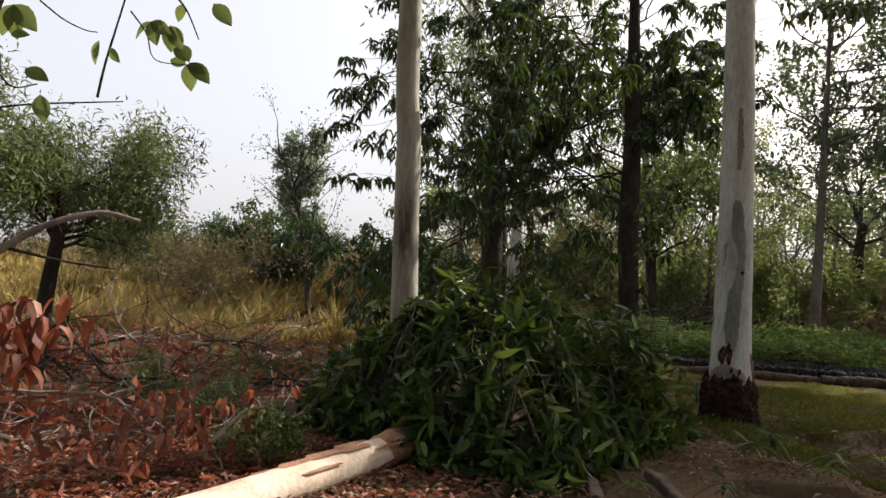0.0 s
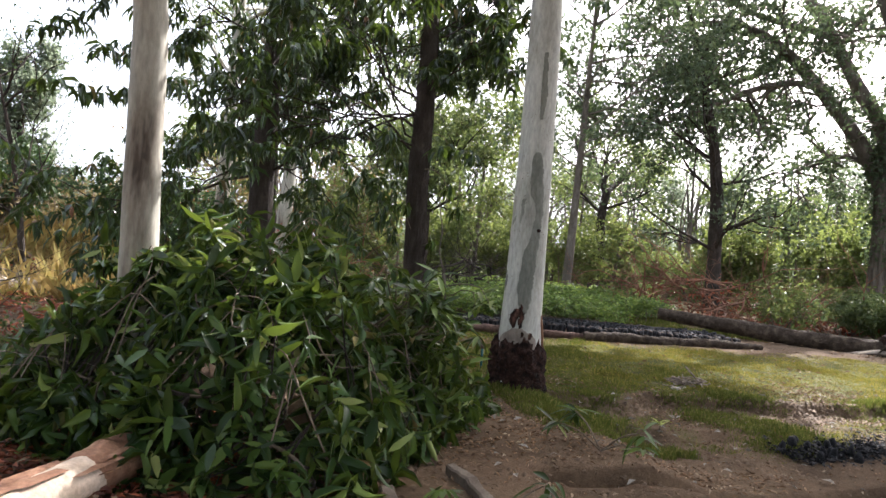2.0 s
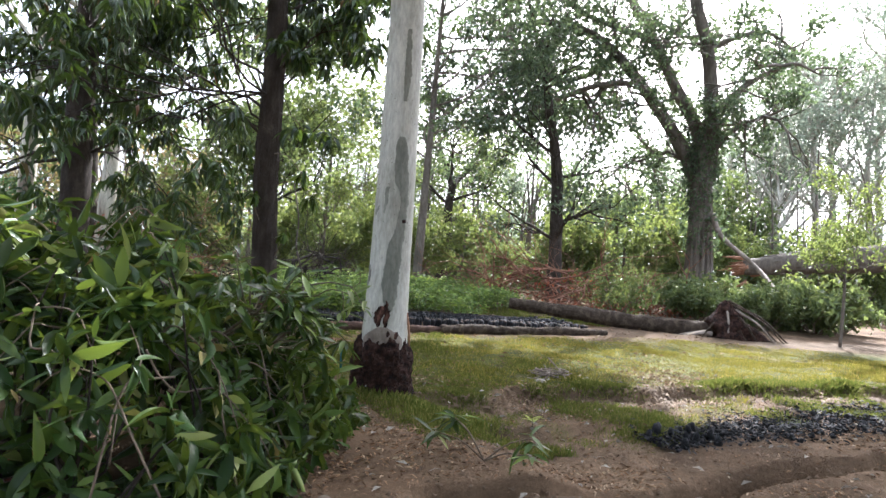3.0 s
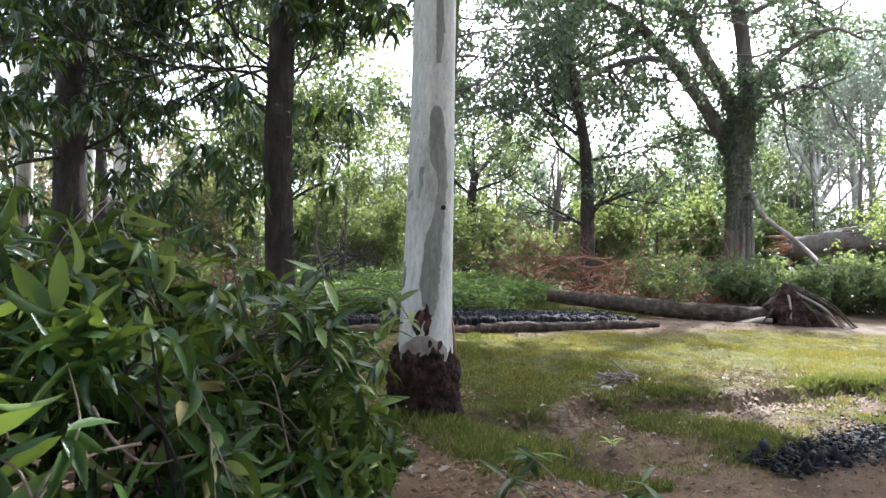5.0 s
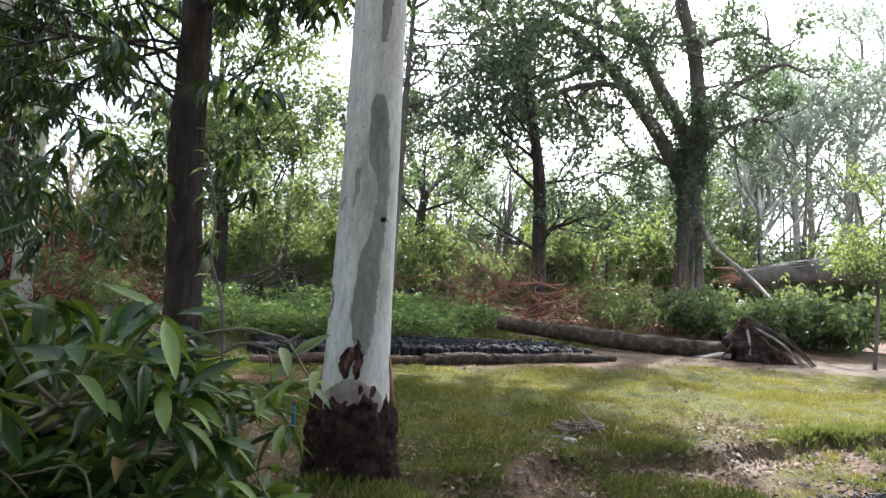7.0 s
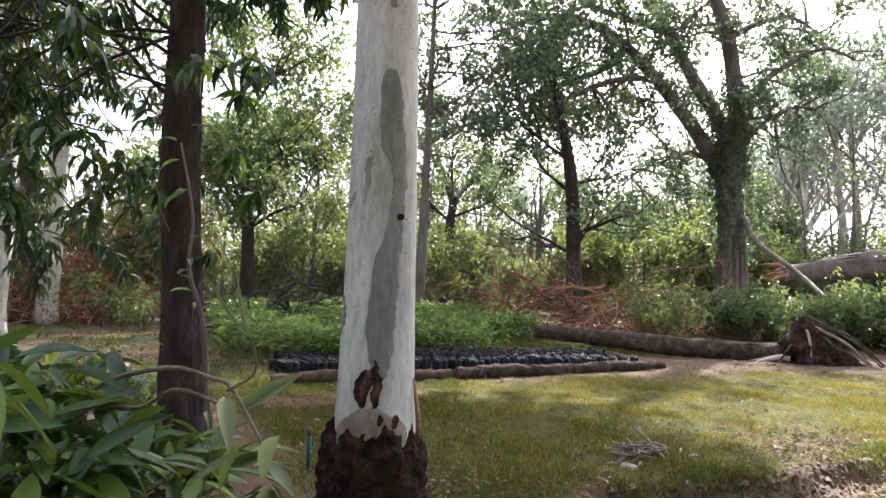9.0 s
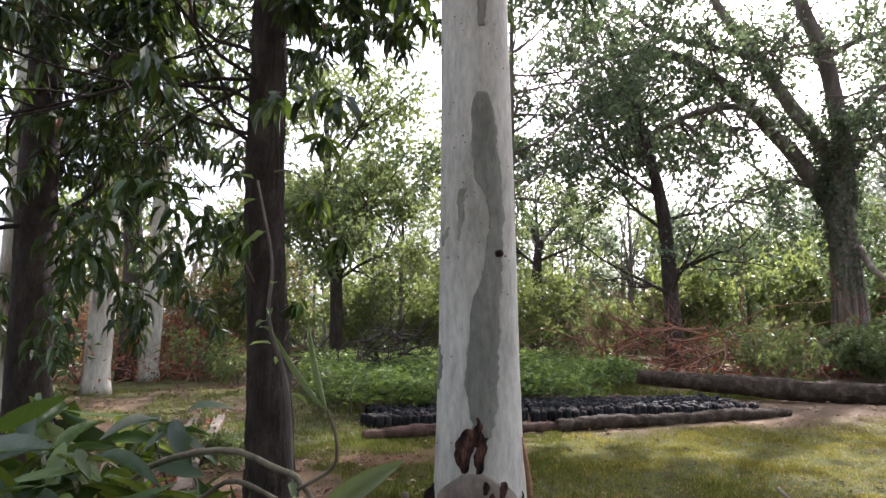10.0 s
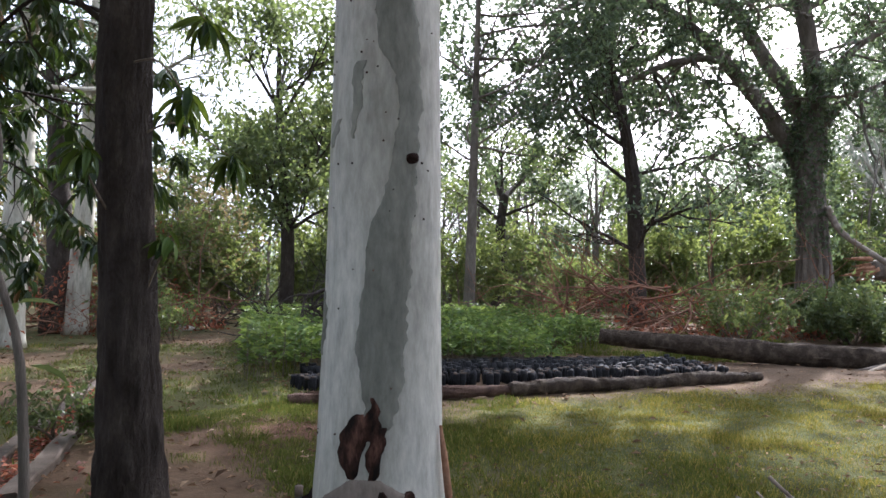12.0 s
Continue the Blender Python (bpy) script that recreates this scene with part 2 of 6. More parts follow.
def thing(name, label, category, at=(0, 0, 0), group="", kind=""):
    ob = new(name)
    ob.location = at
    return tagged(ob, label, category, group, kind)


def nz(p, s=1.0):
    return noise.noise(Vector((p[0] * s, p[1] * s, p[2] * s)))


def tube(geo, pts, radii, sides=8, rough=0.0, rscale=3.0, cap=True, ridge=0.0):
    """A tapered round limb along points."""
    pts = np.asarray(pts, dtype=float)
    k = len(pts)
    tan = np.gradient(pts, axis=0)
    tan /= np.linalg.norm(tan, axis=1)[:, None] + 1e-9
    ref = np.array((0.0, 0, 1)) if abs(tan[0][2]) < 0.8 else np.array((1.0, 0, 0))
    u = np.cross(tan, ref)
    u /= np.linalg.norm(u, axis=1)[:, None] + 1e-9
    w = np.cross(tan, u)
    a = np.linspace(0, 2 * np.pi, sides, endpoint=False)
    r = np.repeat(np.asarray(radii, dtype=float)[:, None], sides, 1)
    ring = pts[:, None] + (np.cos(a)[None, :, None] * u[:, None] + np.sin(a)[None, :, None] * w[:, None]) * r[:, :, None]
    if rough:
        for i in range(k):
            for j in range(sides):
                q = ring[i, j]
                d = q - pts[i]
                g = 1 + rough * (nz((q[0], q[1], q[2] * 0.35), rscale) + 0.5 * nz(q, rscale * 3))
                if ridge:
                    g += ridge * (abs(nz((q[0], q[1], q[2] * 0.10), 30)) + 0.5 * abs(nz((q[0], q[1], q[2] * 0.22), 60)) - 0.3)
                ring[i, j] = pts[i] + d * g
    idx = np.arange(k * sides).reshape(k, sides)
    nxt = np.roll(idx, -1, 1)
    quads = np.stack([idx[:-1], nxt[:-1], nxt[1:], idx[1:]], -1).reshape(-1, 4)
    faces = [quads]
    if cap:
        faces += [idx[:1, ::-1], idx[-1:]]
    geo.add(ring.reshape(-1, 3), faces)


def curve_pts(ctrl, n):
    """Smooth points through a few control points."""
    c = [Vector(p) for p in ctrl]
    c = [2 * c[0] - c[1]] + c + [2 * c[-1] - c[-2]]
    out = []
    segs = len(c) - 3
    for i in range(n):
        s = i / (n - 1) * segs
        j = min(int(s), segs - 1)
        t = s - j
        p0, p1, p2, p3 = c[j:j + 4]
        out.append(0.5 * ((2 * p1) + (p2 - p0) * t + (2 * p0 - 5 * p1 + 4 * p2 - p3) * t * t + (3 * p1 - p0 - 3 * p2 + p3) * t ** 3))
    return np.array([tuple(p) for p in out])


LEAF_V = np.array([(0, 0, 0), (0.45, -0.5, 0.12), (1, 0, -0.12), (0.45, 0.5, 0.12)])
LEAF_F = [np.array([(0, 1, 2, 3)])]
LONG_V = np.array([(0, 0, 0), (0.35, 0, 0.0), (0.7, 0, -0.07), (1, 0, -0.2), (0.3, -0.5, 0.10), (0.68, -0.4, 0.02), (0.3, 0.5, 0.10), (0.68, 0.4, 0.02)])
LONG_F = [np.array([(0, 4, 1), (0, 1, 6), (2, 5, 3), (2, 3, 7)]), np.array([(1, 4, 5, 2), (1, 2, 7, 6)])]
FT = np.array((0.0, 0.14, 0.32, 0.52, 0.72, 0.88, 1.0))
FW = np.array((0.03, 0.30, 0.48, 0.50, 0.38, 0.19, 0.01))
FINE_V = np.concatenate([np.stack([FT, 0 * FT, -0.22 * FT ** 2], 1), np.stack([FT + 0.03, -FW, -0.22 * FT ** 2 + 0.10 * FW], 1), np.stack([FT + 0.03, FW, -0.22 * FT ** 2 + 0.10 * FW], 1)])
FINE_F = [np.array([(i, 7 + i, 8 + i, i + 1) for i in range(6)] + [(i, i + 1, 15 + i, 14 + i) for i in range(6)])]
BLADE_V = np.array([(0, -0.5, 0), (0.6, -0.3, 0.03), (1, 0.1, -0.12), (0, 0.5, 0)])
BLADE_F = [np.array([(0, 1, 2, 3)])]


def leaves(geo, pos, axis, length, width, up=None, shape=(LEAF_V, LEAF_F), rng=None, curl=1.0):
    """Adds one leaf at each position, along its axis."""
    pos, axis = np.asarray(pos, dtype=float), np.asarray(axis, dtype=float)
    n = len(pos)
    if not n:
        return
    axis = axis / (np.linalg.norm(axis, axis=1)[:, None] + 1e-9)
    if up is None:
        up = rng.normal(size=(n, 3)) + np.array((0, 0, 0.6))
    side = np.cross(up, axis)
    side /= np.linalg.norm(side, axis=1)[:, None] + 1e-9
    nrm = np.cross(axis, side)
    v, fs = shape
    L, W = np.broadcast_to(length, n)[:, None, None], np.broadcast_to(width, n)[:, None, None]
    out = pos[:, None] + v[None, :, :1] * L * axis[:, None] + v[None, :, 1:2] * W * side[:, None] + v[None, :, 2:] * (L * np.broadcast_to(curl, n)[:, None, None]) * nrm[:, None]
    k = len(v)
    base = (np.arange(n) * k)[:, None, None]
    geo.add(out.reshape(-1, 3), [(f[None] + base).reshape(-1, f.shape[1]) for f in fs])


def grow(geo, tips, p, d, length, r, depth, rng, wander=0.22, lift=0.05, kids=3, spread=0.8, sides=6, fine=None):
    """A limb with side limbs; tips gathers where leaves grow; fine, where given, takes the side limbs."""
    n = (3, 5, 7)[min(depth, 2)]
    sides = (3, 4, 7)[min(depth, 2)]
    pts = [np.array(p, dtype=float)]
    d = np.array(d, dtype=float)
    d /= np.linalg.norm(d)
    dirs = [d]
    for i in range(n):
        d = d + rng.normal(size=3) * wander * 0.6 + np.array((0, 0, lift))
        d /= np.linalg.norm(d)
        pts.append(pts[-1] + d * length / n)
        dirs.append(d)
    tube(geo, pts, np.linspace(r, r * (0.35 if depth else 0.2), n + 1), sides, cap=False)
    if depth == 0:
        tips += [tuple(pts[0] + (pts[-1] - pts[0]) * k) for k in (0.45, 0.6, 0.75, 0.9, 1.0)]
        return
    for i in range(kids + 1):
        at = n if i == kids else int(rng.integers(2, n))
        off = rng.normal(size=3)
        off -= dirs[at] * off.dot(dirs[at])
        off /= np.linalg.norm(off) + 1e-9
        dd = dirs[at] + off * spread * (0.5 if i == kids else 1)
        grow(fine or geo, tips, pts[at], dd, length * rng.uniform(0.5, 0.75), r * (0.4 if i == kids else 0.5), depth - 1, rng, wander, lift, kids, spread, sides - 1)


def crown(geo, tips, rng, per, radius, length, width, droop=0.4, shape=(LEAF_V, LEAF_F)):
    tips = np.asarray(tips)
    pos = np.repeat(tips, per, 0)
    pos = pos + rng.normal(size=pos.shape) * radius * 0.6
    ax = rng.normal(size=pos.shape) + np.array((0, 0, -droop))
    n = len(pos)
    leaves(geo, pos, ax, length * rng.uniform(0.6, 1.25, n), width * rng.uniform(0.7, 1.2, n), shape=shape, rng=rng)


def whorls(geo, tips, rng, per, length, width, droop=0.9, shape=(LONG_V, LONG_F)):
    """Rosettes of long drooping leaves at twig tips."""
    tips = np.asarray(tips)
    n = len(tips) * per
    a = np.tile(np.arange(per) / per * 6.283, len(tips)) + rng.normal(size=n) * 0.35
    ax = np.stack([np.cos(a), np.sin(a), -droop + rng.normal(size=n) * 0.45], 1)
    pos = np.repeat(tips, per, 0) + rng.normal(size=(n, 3)) * 0.02
    up = np.stack([np.cos(a) * 0.5, np.sin(a) * 0.5, np.ones(n)], 1) + rng.normal(size=(n, 3)) * 0.3
    leaves(geo, pos, ax, length * rng.uniform(0.6, 1.2, n), width * rng.uniform(0.75, 1.15, n), up, shape, curl=rng.uniform(0.3, 1.9, n))


def tree(name, label, base, trunk_ctrl, radii, bark, limbs, leaf_mat, seed, leaf=(0.14, 0.07), per=14, radius=0.45, depth=2, kids=3,
         rings=24, sides=14, rough=0.10, droop=0.4, lift=0.05, style="crown", wander=0.22, flare=1.0, spread=0.8, ridge=0.0):
    """Tree: trunk through control points (relative to its base), limbs (share of trunk, azimuth, elevation, length, radius), crown."""
    rng = np.random.default_rng(seed)
    t = thing(name, label, "tree", base)
    path = curve_pts(trunk_ctrl, rings)
    rr = np.interp(np.linspace(0, 1, rings), np.linspace(0, 1, len(radii)), radii)
    if flare > 1:
        rr = rr * (1 + (flare - 1) * np.exp(-(path[:, 2] - path[0, 2]) / 0.35))
    g = Geo()
    tube(g, path, rr, sides, rough, 2.5, ridge=ridge)
    part("trunk", g, bark, t)
    tips = []
    for s, az, el, length, r in limbs:
        g = Geo()
        i = min(int(s * (rings - 1)), rings - 1)
        az, el = radians(az), radians(el)
        d = (math.sin(az) * math.cos(el), math.cos(az) * math.cos(el), math.sin(el))
        grow(g, tips, path[i], d, length, r, depth, rng, wander, lift, kids, spread)
        part("limb", g, bark, t)
    if tips and leaf_mat:
        g = Geo()
        if style == "crown":
            crown(g, tips, rng, per, radius, leaf[0], leaf[1], droop)
        else:
            whorls(g, tips, rng, per, leaf[0], leaf[1])
        part("crown", g, leaf_mat, t, smooth=False)
    return t


def ring_limbs(rng, n, s0, s1, el0, el1, l0, l1, r):
    return [(rng.uniform(s0, s1), i * 137.5 + rng.uniform(-30, 30), rng.uniform(el0, el1), rng.uniform(l0, l1), r) for i in range(n)]

# ---- ground ----


def smooth(a, b, v):
    t = min(max((v - a) / (b - a), 0.0), 1.0)
    return t * t * (3 - 2 * t)


def ledge_y(x):
    """Front edge of the raised turf."""
    return 8.95 - 0.02 * (x - 4.4) - 0.018 * max(x - 7, 0) ** 2 + 0.34 * nz((x, 3.1, 0), 0.8) + 0.14 * nz((x, 9, 0), 2.6)


def height(x, y):
    h = 0.05 * nz((x, y, 0), 0.35) + 0.025 * nz((x, y, 4), 1.3)
    if -7 < x < 18 and 1 < y < 20:
        h += 0.026 * nz((x, y, 7), 3.4) + 0.016 * nz((x, y, 3), 7)
    near = smooth(-1, 1, x) * (1 - smooth(16, 22, x)) * (1 - smooth(-0.11, 0.07, y - ledge_y(x)))
    h -= 0.15 * near * smooth(3.6, 4.5, x)
    low = 8.05 - 0.12 * (x - 4) + 0.25 * nz((x, 6.2, 0), 0.8)
    h -= 0.08 * smooth(3.6, 4.4, x) * (1 - smooth(5.6, 6.6, x)) * (1 - smooth(-0.1, 0.1, y - low))
    # shallow trench near the walk
    tr = (1 - smooth(0.07, 0.17, abs(y - 6.24 - 0.08 * math.sin(x * 1.3) - 0.10 * nz((x, 2, 0), 2.0)))) * smooth(2.6, 3.0, x) * (1 - smooth(8, 11, x))
    h -= 0.28 * tr
    # low bank of dry scrub
    if x < 1:
        bank = smooth(14, 25, y) * (1 - smooth(-7.0, 0.5, x))
        h += 1.3 * bank
    far = max(abs(x) - 60, abs(y) - 60, 0)
    return h if far == 0 else h * math.exp(-far / 60)


def turf_at(x, y):
    """Shares of turf, sand and red earth."""
    n = nz((x, y, 1), 0.55) + 0.5 * nz((x, y, 2), 1.9)
    g = smooth(0.04, 0.22, y - ledge_y(x) + 0.08 * n) * smooth(3.2, 4.2, x + 0.4 * n) * (1 - smooth(13.0, 14.2, y + 0.5 * n + max(x - 9, 0) * 0.25))
    g *= 1 - 0.4 * smooth(0.15, 0.45, n)
    g = max(g, 0.9 * smooth(-0.1, 0.25, n) * smooth(7.0, 8.0, y) * (1 - smooth(8.5, 8.8, y)) * smooth(3.2, 3.8, x), 0.7 * math.exp(-((x - 4.2) / 0.6) ** 2 - ((y - 8.6) / 0.5) ** 2))
    g = max(g, 0.9 * smooth(-0.4, 0.1, n) * smooth(11.2, 13.0, y) * (1 - smooth(4.8, 5.8, x)) * smooth(-7, -4, x))
    g = max(g, 0.6 * smooth(22, 30, y), 0.5 * smooth(0.1, 0.4, n) * smooth(-1, -4, x))
    s = math.exp(-((y - 12.6 + 0.12 * (x - 14)) / 0.8) ** 2) * smooth(12.0, 15.5, x + n)
    s = max(s, 0.3 * math.exp(-((x - 12.4) / 1.3) ** 2 - ((y - 14.2) / 1.0) ** 2))
    r = math.exp(-((x - 4.3) / 0.9) ** 2 - ((y - 13.1) / 0.7) ** 2) + 0.6 * smooth(1.5, -1.0, x) * (1 - smooth(7.5, 9.5, y))
    r = min(r, 1.0)
    return g * (1 - s) * (1 - 0.8 * r), s, r


def axis_steps(lo, hi, fine0, fine1, step):
    a = np.arange(fine0, fine1 + 1e-6, step)
    left = [fine0]
    d = step
    while left[-1] > lo:
        d *= 1.22
        left.append(left[-1] - d)
    right = [fine1]
    d = step
    while right[-1] < hi:
        d *= 1.22
        right.append(right[-1] + d)
    return np.concatenate([left[:0:-1], a, right[1:]])


def build_ground():
    xs, ys = axis_steps(-900, 900, -6, 17, 0.085), axis_steps(-900, 900, 2.5, 19, 0.085)
    v = np.array([(x, y, height(x, y)) for y in ys for x in xs], dtype=np.float32)
    nx, ny = len(xs), len(ys)
    i = np.arange(nx * ny).reshape(ny, nx)
    g = Geo()
    g.add(v, [np.stack([i[:-1, :-1], i[:-1, 1:], i[1:, 1:], i[1:, :-1]], -1).reshape(-1, 4)])
    me = g.mesh("ground", ground_material())
    at = me.attributes.new("turf", "FLOAT_COLOR", "POINT")
    cols = np.ones((nx * ny, 4), dtype=np.float32)
    cols[:, :3] = [turf_at(p[0], p[1]) for p in v]
    at.data.foreach_set("color", cols.ravel())
    tagged(new("ground", me), "bare brown woodland soil with turf and sandy patches", "ground", kind="structure")


build_ground()


def on_ground(x, y, z=0.0):
    return (x, y, height(x, y) + z)


# ---- grass and litter ----


def scatter(rng, n, x0, x1, y0, y1, keep):
    out = []
    while len(out) < n:
        x, y = rng.uniform(x0, x1), rng.uniform(y0, y1)
        if rng.random() < keep(x, y):
            out.append((x, y, height(x, y)))
    return np.array(out)


def grass(name, label, n, box, keep, h, w, mat, seed, lean=0.35):
    rng = np.random.default_rng(seed)
    p = scatter(rng, n // 5, *box, keep)
    p = np.repeat(p, 5, 0)
    p[:, :2] += rng.normal(size=(len(p), 2)) * 0.025
    p[:, 2] -= 0.008
    ax = np.concatenate([rng.normal(size=(len(p), 2)) * lean, np.ones((len(p), 1))], 1)
    g = Geo()
    patch = np.array([0.7 + 1.1 * max(0.0, 0.3 + nz((q[0], q[1], 1), 1.4)) for q in p])
    leaves(g, p, ax, patch * h * rng.uniform(0.4, 1.3, len(p)), w * rng.uniform(0.7, 1.3, len(p)), shape=(BLADE_V, BLADE_F), rng=rng)
    ob = new(name, g.mesh(name, mat, False))
    return tagged(ob, label, "grass", kind="stuff")


grass("grass", "short yellowing turf grass, colour brightened for sun on the clearing", 120000, (4, 15, 7, 14.5), lambda x, y: turf_at(x, y)[0] * smooth(4.0, 7.5, x + 2 * nz((x, y, 31), 0.6)), 0.040, 0.0048, GRASS, 1)
grass("grass", "short green turf grass beside the pale trunk", 80000, (3, 9.5, 7, 14.5), lambda x, y: turf_at(x, y)[0] * (1 - smooth(4.0, 7.5, x + 2 * nz((x, y, 31), 0.6))), 0.040, 0.0048, GREEN_GRASS, 21)
grass("grass", "uneven grass tufts along the turf edge", 12000, (3.2, 13, 7.6, 9.6), lambda x, y: math.exp(-((y - ledge_y(x) - 0.1) / 0.13) ** 2) * smooth(-0.2, 0.3, nz((x, y, 1), 1.7)), 0.075, 0.007, GREEN_GRASS, 2)
grass("grass", "thin green grass beside the nursery rows and trees", 27000, (-5, 5.8, 10.5, 23), lambda x, y: turf_at(x, y)[0], 0.07, 0.007, GREEN_GRASS, 3)
grass("grass", "rough green grass and weeds behind the fallen log", 22000, (8.6, 16.5, 14.7, 21.5), lambda x, y: 0.9 * smooth(-0.25, 0.2, nz((x, y, 33), 0.7)) * smooth(0.35, 0.8, x + 1.23 * y - 31.5), 0.10, 0.008, GREEN_GRASS, 25)
grass("dry_grass", "tall straw-coloured dry grass on the bank", 80000, (-26, -1.5, 13, 34), lambda x, y: smooth(0.0, 0.5, nz((x, y, 3), 0.4) + 0.45) * smooth(13, 17, y), 0.52, 0.008, STRAW, 4, 0.7)


def litter(name, label, n, box, keep, size, mat, seed, lift=0.012):
    rng = np.random.default_rng(seed)
    p = scatter(rng, n, *box, keep)
    p[:, 2] += lift * rng.uniform(0.6, 2.2, n)
    a = rng.uniform(0, 6.283, n)
    ax = np.stack([np.cos(a), np.sin(a), rng.normal(size=n) * 0.25], 1)
    up = rng.normal(size=(n, 3)) * 0.4 + np.array((0, 0, 1))
    g = Geo()
    leaves(g, p, ax, size * rng.uniform(0.5, 1.3, n), size * 0.38 * rng.uniform(0.6, 1.3, n), up)
    return tagged(new(name, g.mesh(name, mat, False)), label, "leaf litter", kind="stuff")


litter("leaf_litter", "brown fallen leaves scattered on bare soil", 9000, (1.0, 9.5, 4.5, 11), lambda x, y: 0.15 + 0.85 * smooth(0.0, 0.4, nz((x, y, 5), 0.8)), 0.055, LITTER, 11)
grass("grass", "green grass patches below the turf edge", 30000, (3.3, 11.0, 7.3, 9.1), lambda x, y: smooth(-0.22, 0.25, nz((x, y, 1), 0.9) + 0.4 * math.exp(-((x - 4.2) / 0.7) ** 2) - 0.1 * abs(y - 8.2)), 0.055, 0.006, GREEN_GRASS, 6)
litter("leaf_litter", "bleached curled leaves and bark scraps on soil", 220, (2.5, 9.5, 5.5, 9.5), lambda x, y: 0.5, 0.10, ROCK, 17, 0.015)
litter("leaf_litter", "small dry leaves on trodden soil by the path", 3600, (-4, 5.6, 10.5, 23), lambda x, y: 0.3 + 0.7 * smooth(0, 0.3, nz((x, y, 4), 1.2)), 0.085, LITTER, 18)
litter("leaf_litter", "pale dry leaves around the nursery rows", 2600, (-2, 14, 11, 25), lambda x, y: 0.2 + 0.8 * smooth(0, 0.3, nz((x, y, 6), 0.7)), 0.09, LITTER, 12)
litter("dead_leaves", "thick red-brown dead leaves on the ground", 9000, (-5, 0.9, 3.0, 7.6), lambda x, y: 0.2 + 0.8 * smooth(-0.1, 0.3, nz((x, y, 8), 0.9)), 0.07, G_RED, 13, 0.03)
litter("dead_leaves", "deep curled red-brown leaves beside the peeled log", 9000, (-2.8, 0.7, 4.2, 6.7), lambda x, y: 0.25 + 0.75 * smooth(-0.2, 0.2, nz((x, y, 15), 1.6)), 0.075, G_RED, 23, 0.03)
litter("leaf_litter", "tan dry leaves and bark chips beside the peeled log", 3500, (-2.8, 1.6, 4.2, 6.4), lambda x, y: 0.2 + 0.8 * smooth(-0.1, 0.3, nz((x, y, 16), 1.3)), 0.075, LITTER, 24, 0.035)
litter("dead_leaves", "rusty dead leaves among dry brush", 4000, (-14, -1, 8.5, 24), lambda x, y: smooth(0, 0.35, nz((x, y, 9), 0.5)), 0.16, G_RED, 14, 0.05)


def clods(name, label, n, box, keep, size, mat, seed):
    """Small angular lumps of soil."""
    rng = np.random.default_rng(seed)
    p = scatter(rng, n, *box, keep)
    base = np.array([(1, 0, 0), (0, 1, 0), (-1, 0, 0), (0, -1, 0), (0, 0, 0.8)])
    r = size * rng.uniform(0.3, 1.0, n) ** 2
    v = p[:, None] + (base[None] + rng.normal(size=(n, 5, 3)) * 0.3) * r[:, None, None]
    f = np.array([(0, 1, 4), (1, 2, 4), (2, 3, 4), (3, 0, 4)])
    g = Geo()
    g.add(v.reshape(-1, 3), [(f[None] + (np.arange(n) * 5)[:, None, None]).reshape(-1, 3)])
    return tagged(new(name, g.mesh(name, mat, True)), label, "soil", kind="stuff")


EARTH = rough_stuff("earth_clod", [(0.3, (0.07, 0.047, 0.029)), (0.7, (0.20, 0.137, 0.085))], 3, 50)
clods("soil_clods", "crumbs and clods of brown soil", 9000, (1.2, 9.5, 4.0, 9.2), lambda x, y: (1 - turf_at(x, y)[0]) * smooth(-0.3, 0.4, nz((x, y, 5), 1.1)), 0.026, EARTH, 15)

clods("soil_clods", "earth crumbs fallen from the turf edge", 5000, (3.6, 12.0, 8.0, 9.6), lambda x, y: math.exp(-((y - ledge_y(x) + 0.16) / 0.16) ** 2), 0.04, EARTH, 19)

# ---- the pale eucalyptus in the clearing ----

MAIN = (3.70, 9.27)


def main_radius(z):
    return float(np.interp(z, (0.0, 0.2, 0.42, 0.6, 0.75, 1.3, 3.0, 8.0, 14.0), (0.30, 0.275, 0.255, 0.25, 0.24, 0.222, 0.197, 0.15, 0.05)))


def shell(geo, outline, z_pad, lift, to_cam):
    """A thin bark plate on the trunk. outline: rows of (z, left share, right share of the visible half)."""
    zs = np.linspace(outline[0][0], outline[-1][0], max(16, int((outline[-1][0] - outline[0][0]) * 70)))
    col = np.array(outline)
    lft, rgt = np.interp(zs, col[:, 0], col[:, 1]), np.interp(zs, col[:, 0], col[:, 2])
    n = 12
    v, top = [], []
    for k, z in enumerate(zs):
        wob = 0.05 * nz((z, 1.7, 0), 9) + 0.05 * nz((z, 5, 0), 31)
        for j in range(n + 1):
            u = lft[k] + wob + (rgt[k] - lft[k] + 0.06 * nz((z, 8, 0), 13) + 0.05 * nz((z, 3, 0), 37)) * j / n
            a = to_cam + math.asin(max(-1, min(1, u)))
            edge = 0.0 if 0 < j < n and 0 < k < len(zs) - 1 else -0.012
            r = main_radius(z) + lift + edge
            ox, oy = main_axis(z)
            v.append((ox - r * math.cos(a + math.pi), oy - r * math.sin(a + math.pi), z))
    i = np.arange(len(v)).reshape(len(zs), n + 1)
    geo.add(v, [np.stack([i[:-1, :-1], i[1:, :-1], i[1:, 1:], i[:-1, 1:]], -1).reshape(-1, 4)])


def main_axis(z):
    return (0.02 * math.sin(z * 0.6), 0.01 * z)


